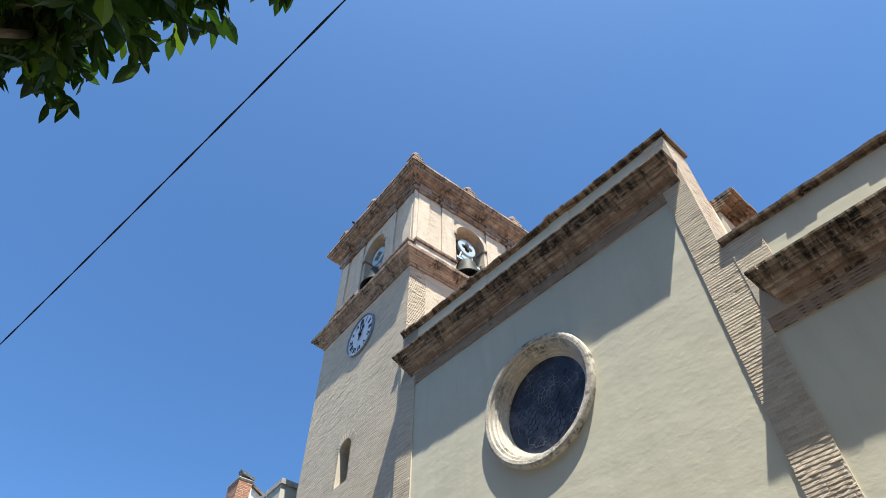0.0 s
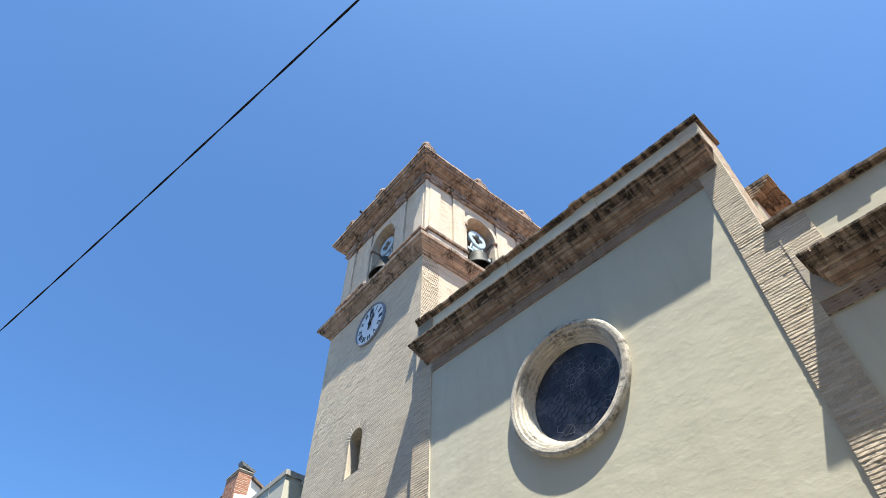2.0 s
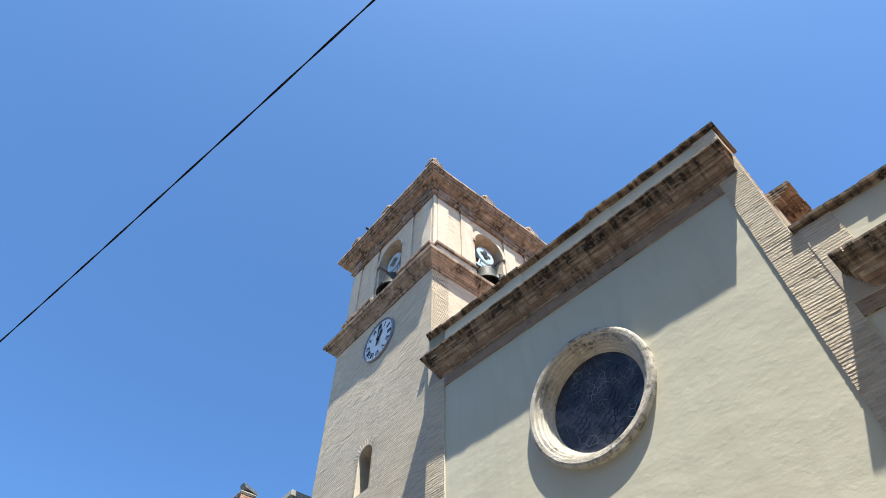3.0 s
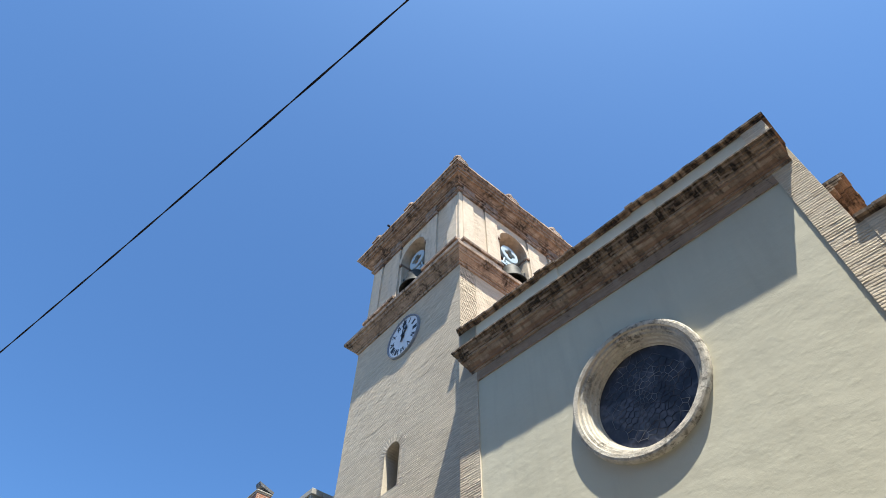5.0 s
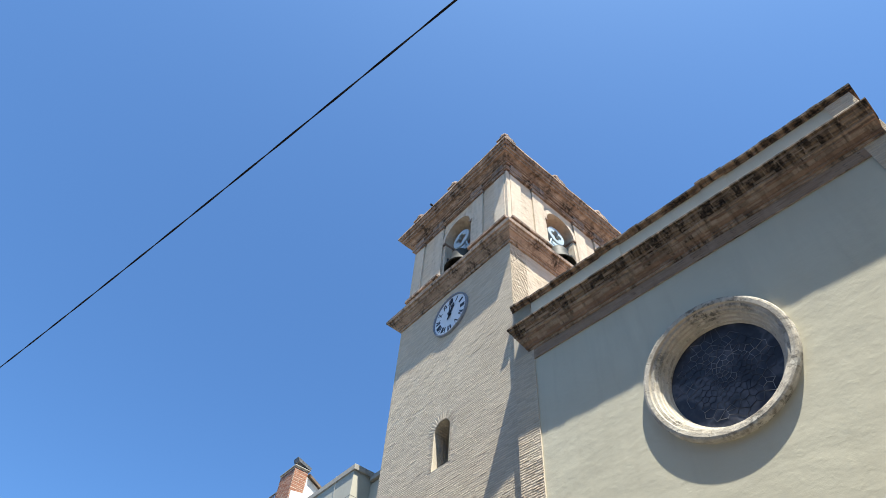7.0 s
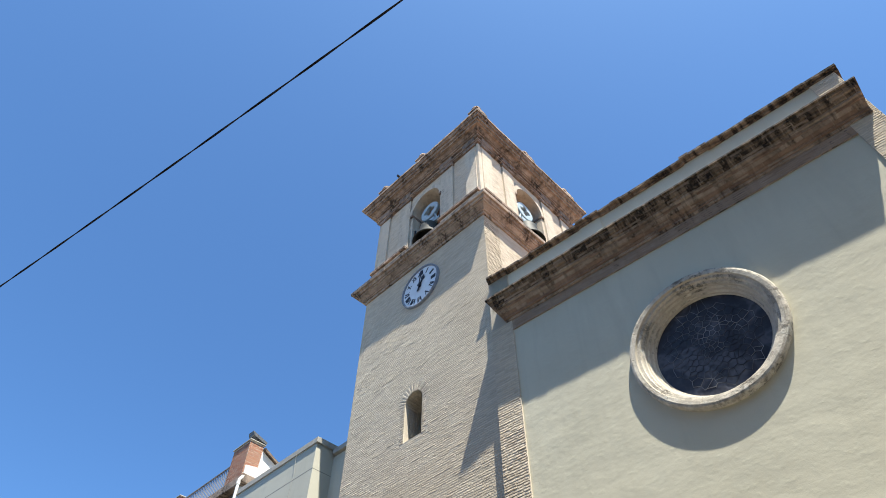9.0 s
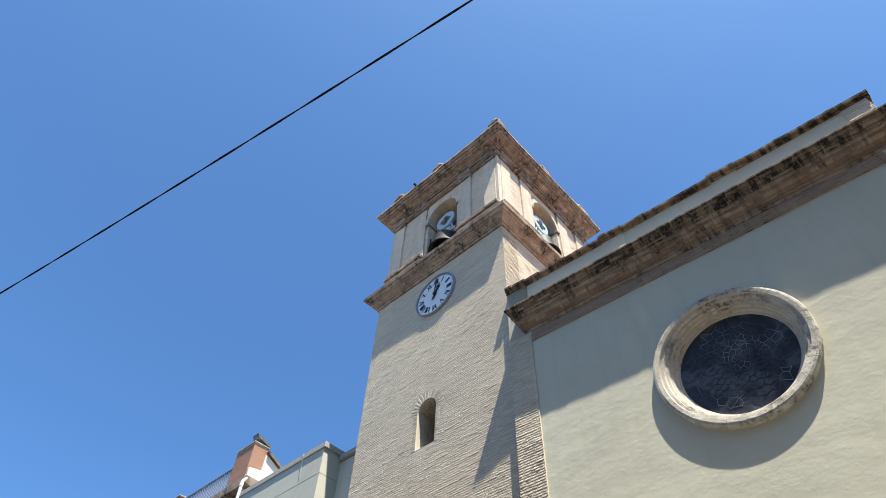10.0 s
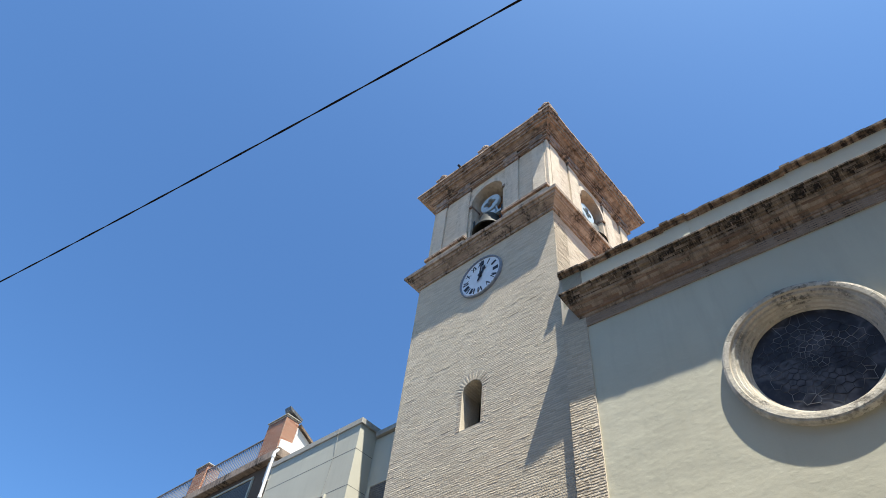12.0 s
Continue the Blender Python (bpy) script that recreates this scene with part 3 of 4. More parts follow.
face_len = BX1 - BX0
FACES = [pose((BX0 + BX1) / 2, BY0, 0), pose(BX1, (BY0 + BY1) / 2, 0, 0, 0, 90), pose((BX0 + BX1) / 2, BY1, 0, 0, 0, 180), pose(BX0, (BY0 + BY1) / 2, 0, 0, 0, 270)]
for k, m in enumerate(FACES):
    w = face_len if k % 2 == 0 else face_len - 1.24
    ob = part("belfry_wall", belfry_face(w), pilaster_stone, tower)
    ob.matrix_local = m
    # pilasters: a pair at each corner, capitals and bases
    for x in (-2.12, -1.04, 1.04, 2.12):
        wd = 0.24 if abs(x) > 2 else 0.27
        ob = part("pilaster", boxed(x - wd, x + wd, -0.065, 0.02, 17.10, 19.78, 0.006), pilaster_stone, tower)
        ob.matrix_local = m
        ob = part("frieze_block", boxed(x - wd - 0.02, x + wd + 0.02, -0.15, 0.02, 20.03, 20.25, 0.008), tower_stone, tower)
        ob.matrix_local = m
        ob = part("pilaster_capital", boxed(x - wd - 0.03, x + wd + 0.03, -0.12, 0.02, 19.78, 19.92, 0.01), tower_stone, tower)
        ob.matrix_local = m
    # pedestal course, broken at the opening
    for a, b in ((-2.42, -0.80), (0.80, 2.42)):
        ob = part("pedestal", boxed(a, b, -0.13, 0.02, 16.2, 16.98, 0.008), pilaster_stone, tower)
        ob.matrix_local = m
        ob = part("pedestal_moulding", boxed(a - 0.05, b + 0.05, -0.20, 0.02, 16.98, 17.10, 0.012), tower_stone, tower)
        ob.matrix_local = m
    # impost blocks and archivolt
    for sx in (-1, 1):
        ob = part("impost", boxed(sx * AH - 0.16 if sx < 0 else sx * AH - 0.02, sx * AH + 0.02 if sx < 0 else sx * AH + 0.16, -0.06, 0.4, ASPR - 0.10, ASPR, 0.008), tower_stone, tower)
        ob.matrix_local = m
    bmv = bmesh.new()
    rows = []
    for j in range(21):
        t = math.pi * j / 20
        rows.append([bmv.verts.new((-r * math.cos(t), d, ASPR + r * math.sin(t))) for r, d in ((AH + 0.003, 0.05), (AH + 0.003, -0.05), (AH + 0.15, -0.05), (AH + 0.15, 0.05))])
    for p, q in zip(rows, rows[1:]):
        for i in range(4):
            bmv.faces.new((p[i], p[(i + 1) % 4], q[(i + 1) % 4], q[i]))
    bmv.faces.new(rows[0])
    bmv.faces.new(rows[-1])
    ob = part("archivolt", bmv, pilaster_stone, tower)
    ob.matrix_local = m

for px, sx in ((BX0, -1), (BX1, 1)):
    part("corner_post", boxed(*sorted((px - sx * 0.12, px + sx * 0.04)), BY0 - 0.04, BY0 + 0.12, 17.10, 19.90, 0.006), pilaster_stone, tower)
CROWN = [(19.92, 19.97, 0.10, 0.11), (19.975, 20.03, 0.14, 0.145), (20.035, 20.24, 0.07, 0.07), (20.245, 20.30, 0.13, 0.14), (20.305, 20.36, 0.19, 0.20),
         (20.365, 20.46, 0.23, 0.31), (20.465, 20.55, 0.40, 0.41), (20.555, 20.66, 0.47, 0.48), (20.665, 20.76, 0.53, 0.57), (20.765, 20.88, 0.60, 0.59)]
part("upper_cornice", moulding_frame(BX0, BX1, BY0, BY1, course_core(CROWN)), tower_stone, tower, "deep terracotta crowning cornice")
part("tower_roof", boxed(BX0 - 0.02, BX1 + 0.02, BY0 - 0.02, BY1 + 0.02, 20.5, 20.88), roof_tile, tower)


def moulding_blocks(name, courses, x0, x1, y0, y1, seed, mat):
    """The blocks of each course on the street front and on the nave side, mitred at the corner."""
    rnd = random.Random(seed)
    for z0, z1, o0, o1 in courses:
        lo, hi = (0.16, 0.30) if z1 - z0 < 0.09 else (0.30, 0.55)
        for a0, a1, side in ((x0, x1, False), (y0, y1, True)):
            a = a0
            while a < a1 - 0.01:
                e = a + rnd.uniform(lo, hi)
                if e > a1 - lo * 0.6:
                    e = a1
                j, g = rnd.uniform(-0.008, 0.008), rnd.uniform(0.002, 0.006)
                prof = [(o0 - 0.06, z0), (o0 + j, z0), (o1 + j, z1 - 0.004), (o0 - 0.06, z1 - 0.002)]
                if side:
                    rings = [(lambda o, z, v=a: (x1 + o, v - (o if v == y0 else -g), z)), (lambda o, z, v=e: (x1 + o, v - g, z))]
                else:
                    rings = [(lambda o, z, v=a: (v - (o if v == x0 else -g), y0 - o, z)), (lambda o, z, v=e: (v + (o if v == x1 else -g), y0 - o, z))]
                part(name, capped_sweep(prof, rings), mat, tower)
                a = e


moulding_blocks("lower_cornice_block", MID, TX0, TX1, TY0, TY1, 91, tower_tan)
moulding_blocks("upper_cornice_block", CROWN, BX0, BX1, BY0, BY1, 92, tower_stone)


part("roof_curb", boxed(BX0 - 0.10, BX1 + 0.40, BY0 - 0.46, BY0 - 0.16, 20.86, 21.0, 0.015), tower_stone, tower, "low tiled curb along the roof edge")


def finial(x, y):
    bm = bmesh.new()
    box(bm, x - 0.26, x + 0.26, y - 0.20, y + 0.26, 20.87, 20.99)
    box(bm, x - 0.19, x + 0.19, y - 0.19, y + 0.19, 20.99, 21.12)
    box(bm, x - 0.22, x + 0.22, y - 0.22, y + 0.22, 21.12, 21.17)
    lathe(bm, [(0.07, 21.17), (0.09, 21.19), (0.17, 21.26), (0.19, 21.35), (0.16, 21.45), (0.06, 21.51)], 12, (x, y, 0))
    part("finial", bm, tower_stone, tower)


for px in (BX0 + 0.5, (BX0 + BX1) / 2 + 0.1, BX1 + 0.34):
    finial(px, BY0 - 0.34)
for py in ((BY0 + BY1) / 2 - 0.3, BY1 - 0.45):
    finial(BX1 + 0.34, py)
bmv = bmesh.new()
cylinder(bmv, (-4.05, -0.40, 20.90), (-4.05, -0.60, 20.89), 0.045, 0.045, 10)
part("rain_spout", bmv, iron_dark, tower, "short dark rain spout")

# ---- clock ----
clock = thing("tower_clock", "round white tower clock with black roman numerals and blue-grey rim", "clock", pose(-3.11, -0.012, 14.60))
CR = 0.72


def disc(bm, r, y0, y1, n=56, r1=None):
    r1 = r if r1 is None else r1
    a = [bm.verts.new((r * math.cos(math.tau * k / n), y0, r * math.sin(math.tau * k / n))) for k in range(n)]
    b = [bm.verts.new((r1 * math.cos(math.tau * k / n), y1, r1 * math.sin(math.tau * k / n))) for k in range(n)]
    bm.faces.new(a)
    bm.faces.new(b[::-1])
    for k in range(n):
        bm.faces.new((a[k], a[(k + 1) % n], b[(k + 1) % n], b[k]))


bmv = bmesh.new()
disc(bmv, CR, -0.03, 0.045)
part("dial", bmv, dial_white, clock, "white dial")
bmv = bmesh.new()
rows = [[bmv.verts.new((r * math.cos(math.tau * k / 56), d, r * math.sin(math.tau * k / 56))) for r, d in ((CR - 0.03, -0.03), (CR - 0.02, -0.065), (CR + 0.02, -0.065), (CR + 0.035, -0.02), (CR + 0.035, 0.045))] for k in range(56)]
for k in range(56):
    for j in range(4):
        bmv.faces.new((rows[k][j], rows[k][j + 1], rows[(k + 1) % 56][j + 1], rows[(k + 1) % 56][j]))
part("rim", bmv, rim_blue, clock, "blue-grey metal rim")
for k in range(36):
    t = math.tau * k / 36
    bmv = bmesh.new()
    cylinder(bmv, ((CR + 0.005) * math.cos(t), -0.062, (CR + 0.005) * math.sin(t)), ((CR + 0.005) * math.cos(t), -0.085, (CR + 0.005) * math.sin(t)), 0.016, 0.012, 6)
    part("rim_stud", bmv, rim_blue, clock)

STROKES = {"I": [((0, 0), (0, 1))], "V": [((-0.45, 1), (0, 0)), ((0.45, 1), (0, 0))], "X": [((-0.4, 0), (0.4, 1)), ((0.4, 0), (-0.4, 1))]}
WIDTH = {"I": 0.36, "V": 0.9, "X": 0.85}
for hour, text in enumerate(("XII", "I", "II", "III", "IV", "V", "VI", "VII", "VIII", "IX", "X", "XI")):
    total = sum(WIDTH[c] for c in text)
    h, sc = 0.19, 0.125
    bmv = bmesh.new()
    x = -total / 2
    turn = Matrix.Rotation(math.tau * hour / 12, 4, "Y")
    for c in text:
        for k, ((ax, az), (bx, bz)) in enumerate(STROKES[c]):
            cx = x + WIDTH[c] / 2
            p = Vector(((cx + ax) * sc, -0.034, 0.44 + az * h))
            q = Vector(((cx + bx) * sc, -0.034, 0.44 + bz * h))
            w = (0.021 if (c == "I" or k == 0) else 0.010)
            vs = [turn @ (v + Vector((dx, dy, 0))) for dy in (0.0, 0.012) for v, dx in ((p, -w), (p, w), (q, w), (q, -w))]
            vv = [bmv.verts.new(v) for v in vs]
            for f in ((0, 1, 2, 3), (7, 6, 5, 4), (0, 4, 5, 1), (1, 5, 6, 2), (2, 6, 7, 3), (3, 7, 4, 0)):
                bmv.faces.new([vv[i] for i in f])
        x += WIDTH[c]
    part("numeral", bmv, numeral_black, clock)


def pointer(name, length, tail, width, angle, y):
    bm = bmesh.new()
    outline = [(-width * 0.35, -tail), (width * 0.35, -tail), (width * 0.5, 0), (width * 0.45, length * 0.55), (width * 1.3, length * 0.68), (width * 0.4, length * 0.82), (0, length), (-width * 0.4, length * 0.82), (-width * 1.3, length * 0.68), (-width * 0.45, length * 0.55), (-width * 0.5, 0)]
    r = Matrix.Rotation(radians(angle), 4, "Y")
    a = [bm.verts.new(r @ Vector((x, y, z))) for x, z in outline]
    b = [bm.verts.new(r @ Vector((x, y + 0.014, z))) for x, z in outline]
    bm.faces.new(a)
    bm.faces.new(b[::-1])
    for k in range(len(a)):
        j = (k + 1) % len(a)
        bm.faces.new((a[k], a[j], b[j], b[k]))
    part(name, bm, numeral_black, clock)


pointer("hour_pointer", 0.40, 0.20, 0.062, 26, -0.062)
pointer("minute_pointer", 0.62, 0.20, 0.040, 6, -0.085)
bmv = bmesh.new()
disc(bmv, 0.05, -0.10, -0.03, 16)
part("pointer_boss", bmv, numeral_black, clock)


# ---- bells ----
def bell_set(m, label):
    """A bronze bell under an iron yoke with a pierced round counterweight."""
    t = thing("church_bell", label, "bell", m, group="bells in the belfry")
    bm = bmesh.new()
    lathe(bm, [(0.10, 0.64), (0.24, 0.62), (0.30, 0.52), (0.33, 0.30), (0.37, 0.12), (0.46, -0.04), (0.49, -0.12), (0.47, -0.13), (0.36, 0.02), (0.27, 0.2), (0.24, 0.45), (0.05, 0.5)], 28)
    part("bell", bm, bronze, t, "dark aged bronze bell", True)
    bm = bmesh.new()
    cylinder(bm, (0, 0, 0.5), (0, 0, -0.05), 0.02, 0.02, 8)
    lathe(bm, [(0.02, -0.16), (0.06, -0.12), (0.06, -0.06), (0.02, -0.02)], 10)
    part("clapper", bm, iron_dark, t)
    bm = bmesh.new()
    box(bm, -0.62, 0.62, -0.06, 0.06, 0.62, 0.72)
    box(bm, -0.24, 0.24, -0.07, 0.07, 0.72, 0.86)
    part("yoke", bm, iron_blue, t, "blue-grey iron yoke")
    for s in (-1, 1):
        bm = bmesh.new()
        cylinder(bm, (s * 0.34, 0, 0.60), (s * 0.20, 0, 1.10), 0.03, 0.03, 8)
        part("strap", bm, iron_blue, t)
        bm = bmesh.new()
        cylinder(bm, (s * 0.52, -0.10, 0.05), (s * 0.52, -0.10, 0.78), 0.03, 0.03, 8)
        part("bracket", bm, iron_dark, t)
    bm = bmesh.new()
    n = 64
    d, r = 0.125, 0.095
    rows = []
    for k in range(n):
        a = math.tau * (k + 0.5) / n
        off = (a + math.pi / 4) % (math.pi / 2) - math.pi / 4
        h = r * r - (d * math.sin(off)) ** 2
        hole = max(0.10, d * math.cos(off) + math.sqrt(h)) if h > 0 else 0.10
        rows.append([bm.verts.new((q * math.cos(a), y, 1.36 + q * math.sin(a))) for q, y in ((hole, -0.05), (0.345, -0.05), (0.36, -0.035), (0.36, 0.05), (hole, 0.05))])
    for k in range(n):
        for j in range(5):
            bm.faces.new((rows[k][j], rows[k][(j + 1) % 5], rows[(k + 1) % n][(j + 1) % 5], rows[(k + 1) % n][j]))
    part("counterweight", bm, iron_blue, t, "pale blue-grey round counterweight with a quatrefoil hole")
    return t


bell_set(pose(TC - 0.03, BY0 + 0.22, 17.12) @ Matrix.Scale(1.12, 4), "dark bronze bell hung in the front belfry arch, iron counterweight")
bell_set(pose(BX1 - 0.22, (BY0 + BY1) / 2, 17.12, 0, 0, 90) @ Matrix.Scale(1.12, 4), "dark bronze bell hung in the side belfry arch, iron counterweight")

# ---- houses beyond the tower ----
beige = thing("beige_building", "beige rendered building with grey coping beside the bell tower", "building")
part("front_wall", boxed(-11.45, -7.42, 0.20, 6.0, 0.0, 11.58), beige_render, beige)
part("recessed_wall", boxed(-7.47, -5.80, 0.82, 6.0, 0.0, 11.40), beige_render, beige)
part("roof_slab", boxed(-11.40, -5.85, 1.0, 6.0, 11.4, 11.5), zinc, beige)
part("coping", boxed(-11.5, -7.36, 0.16, 0.55, 11.58, 11.76, 0.012), concrete, beige, "grey weathered coping")
part("coping", boxed(-7.58, -7.36, 0.55, 0.95, 11.58, 11.76, 0.012), concrete, beige)
part("coping", boxed(-7.36, -5.80, 0.72, 1.05, 11.42, 11.58, 0.012), concrete, beige)
for z in (10.80, 9.74, 8.4):
    part("joint_line", boxed(-11.45, -7.41, 0.1985, 0.21, z, z + 0.014), shutter_grey, beige)
    part("joint_line", boxed(-7.63, -7.4185, 0.21, 0.82, z, z + 0.014), shutter_grey, beige)
wire = bmesh.new()
for a, b in (((-8.35, 0.15, 11.77), (-8.30, 0.18, 11.0)), ((-8.30, 0.18, 11.0), (-8.42, 0.18, 9.9)), ((-8.42, 0.18, 9.9), (-8.44, 0.18, 6.0))):
    cylinder(wire, a, b, 0.005, 0.005, 6)
part("wall_wire", wire, concrete, beige)


def house_window(parent, x0, x1, z0, z1, y, label):
    f = part("window", boxed(x0, x1, y - 0.02, y + 0.03, z0, z1), window_glass, parent, label)
    for a, b, c, d in ((x0 - 0.07, x0, z0 - 0.05, z1 + 0.07), (x1, x1 + 0.07, z0 - 0.05, z1 + 0.07), (x0, x1, z1, z1 + 0.07), (x0, x1, z0 - 0.05, z0)):
        part("frame", boxed(a, b, y - 0.06, y + 0.02, c, d, 0.008), beige_render, f)
    k = z0 + 0.04
    while k < z1 - 0.05:
        part("slat", boxed(x0 + 0.01, x1 - 0.01, y - 0.045, y - 0.022, k, k + 0.05), shutter_grey, f)
        k += 0.062
    return f


house_window(beige, -7.20, -6.1, 8.3, 9.88, 0.82, "window with lowered grey shutter")
house_window(beige, -9.50, -8.32, 8.45, 9.66, 0.20, "window with lowered grey shutter")

house = thing("brick_house", "ochre house with red brick roof piers, railing and white drainpipe", "house")
part("front_wall", boxed(-30.0, -11.55, 0.45, 8.0, 0.0, 12.10), shaded_brown_render, house)
part("eave_slab", boxed(-30.0, -11.52, 0.22, 8.0, 12.10, 12.40, 0.02), cornice_stone, house, "weathered tan projecting eave slab")
bmv = bmesh.new()
cylinder(bmv, (-11.58, 0.30, 12.36), (-11.52, 0.14, 12.12), 0.05, 0.05, 14)
cylinder(bmv, (-11.52, 0.14, 12.14), (-11.52, 0.14, 4.0), 0.05, 0.05, 14)
for z in (11.95, 10.6, 9.2):
    cylinder(bmv, (-11.52, 0.14, z), (-11.52, 0.14, z + 0.10), 0.062, 0.062, 14)
part("drainpipe", bmv, pipe_white, house, "white plastic drainpipe")
for a in (-15.7, -20.4):
    house_window(house, a, a + 2.8, 9.8, 11.8, 0.45, "window with dark lowered shutter")


def brick_pier(x0, x1, y0, y1, z0, z1, seed):
    p = part("roof_pier", boxed(x0, x1, y0, y1, z0, z1), mortar, house, "red brick roof pier")
    rows = list(brick_rows(0, x1 - x0, z0, z1, seed, None, 0.26, 0.062, 0.010))
    for a, b, c, d, o in rows:
        me = single_brick_mesh("brick", b - a, d - c, o, brick_red)
        link_piece("brick", me, p, Matrix.Translation((x0 + (a + b) / 2, y0, (c + d) / 2)))
    for a, b, c, d, o in brick_rows(0, y1 - y0, z0, z1, seed + 1, None, 0.26, 0.062, 0.010):
        me = single_brick_mesh("brick", b - a, d - c, o, brick_red)
        link_piece("brick", me, p, Matrix.Translation((x1, y0 + (a + b) / 2, (c + d) / 2)) @ Matrix.Rotation(radians(90), 4, "Z"))
    part("pier_cap", boxed(x0 - 0.04, x1 + 0.04, y0 - 0.04, y1 + 0.06, z1, z1 + 0.045, 0.01), concrete, p)


brick_pier(-12.88, -11.85, 0.32, 0.85, 12.40, 13.80, 31)
brick_pier(-17.20, -16.40, 0.32, 0.85, 12.40, 13.52, 33)
GABLE = [(0.36, 11.4), (0.36, 12.86), (0.82, 12.93), (0.84, 13.56), (1.50, 13.24), (2.9, 12.56), (2.9, 11.4)]
part("white_gable", capped_sweep(GABLE, [lambda o, z, x=x: (x, o, z) for x in (-12.10, -11.80)]), white_render, house, "white rendered gable wall")
CAP = [(0.84, 13.57), (3.0, 12.52), (3.0, 12.60), (0.84, 13.66)]
bmv = capped_sweep(CAP, [lambda o, z, x=x: (x, o, z) for x in (-12.2, -11.68)])
part("gable_cap", bmv, coping_stone, house)
bmv = bmesh.new()
vs = [bmv.verts.new(v) for v in ((-12.12, 0.36, 14.00), (-11.80, 0.36, 14.00), (-11.80, 0.90, 13.845), (-12.12, 0.90, 13.845), (-12.12, 0.30, 14.14), (-11.80, 0.30, 14.14), (-11.80, 0.93, 13.94), (-12.12, 0.93, 13.94))]
for f in ((0, 1, 2, 3), (7, 6, 5, 4), (0, 4, 5, 1), (1, 5, 6, 2), (2, 6, 7, 3), (3, 7, 4, 0)):
    bmv.faces.new([vs[k] for k in f])
part("chimney_cowl", bmv, zinc, house, "grey zinc cowl")


def railing(x0, x1):
    r = thing("roof_railing", "pale iron railing between brick roof piers", "railing", pose((x0 + x1) / 2, 0.38, 12.40))
    half = (x1 - x0) / 2
    part("top_rail", boxed(-half, half, -0.03, 0.03, 0.86, 0.90, 0.006), rail_grey, r)
    part("bottom_rail", boxed(-half, half, -0.02, 0.02, 0.06, 0.10, 0.004), rail_grey, r)
    x = -half + 0.1
    me = None
    while x < half:
        if me is None:
            bm = bmesh.new()
            box(bm, -0.014, 0.014, -0.012, 0.012, 0.0, 0.86)
            me = bpy.data.meshes.new("baluster")
            bm.to_mesh(me)
            bm.free()
            me.materials.append(rail_grey)
        link_piece("baluster", me, r, Matrix.Translation((x, 0, 0)))
        x += 0.12


railing(-16.40, -12.88)
railing(-22.0, -17.20)


# ---- cable over the street ----
def cable():
    """Two strands twisted round each other, strung along the street."""
    pts = [Vector((x, -8.004 + 0.1895 * x - 0.0005 * x * x, 6.584 - 0.0602 * x + 0.0041 * x * x)) for x in np.linspace(-20, 10.5, 306)]
    d = (pts[-1] - pts[-2]).normalized()
    a, b, c = pts[-1], pts[-1] + d * 2.4, Vector((15.2, 0.98, 5.6))
    pts += [a * (1 - t) ** 2 + b * 2 * t * (1 - t) + c * t * t for t in np.linspace(0.02, 1, 50)]
    t = thing("overhead_cable", "thin black twisted cable strung over the street", "cable")
    n, per = 6, 0.30
    length = [0.0]
    for u, v in zip(pts, pts[1:]):
        length.append(length[-1] + (v - u).length)
    for strand in (0, 1):
        bm = bmesh.new()
        rows = []
        for k, p in enumerate(pts):
            d0 = (pts[min(k + 1, len(pts) - 1)] - pts[max(k - 1, 0)]).normalized()
            e1 = d0.orthogonal().normalized()
            e2 = d0.cross(e1)
            ph = math.tau * length[k] / (per * 4) + math.pi * strand
            ctr = p + (e1 * math.cos(ph) + e2 * math.sin(ph)) * 0.0042
            rows.append([bm.verts.new(ctr + (e1 * math.cos(j * math.tau / n) + e2 * math.sin(j * math.tau / n)) * 0.0056) for j in range(n)])
        for u, v in zip(rows, rows[1:]):
            for j in range(n):
                bm.faces.new((u[j], u[(j + 1) % n], v[(j + 1) % n], v[j]))
        bm.faces.new(rows[0])
        bm.faces.new(rows[-1])
        part("strand", bm, rubber, t, "", True)


cable()


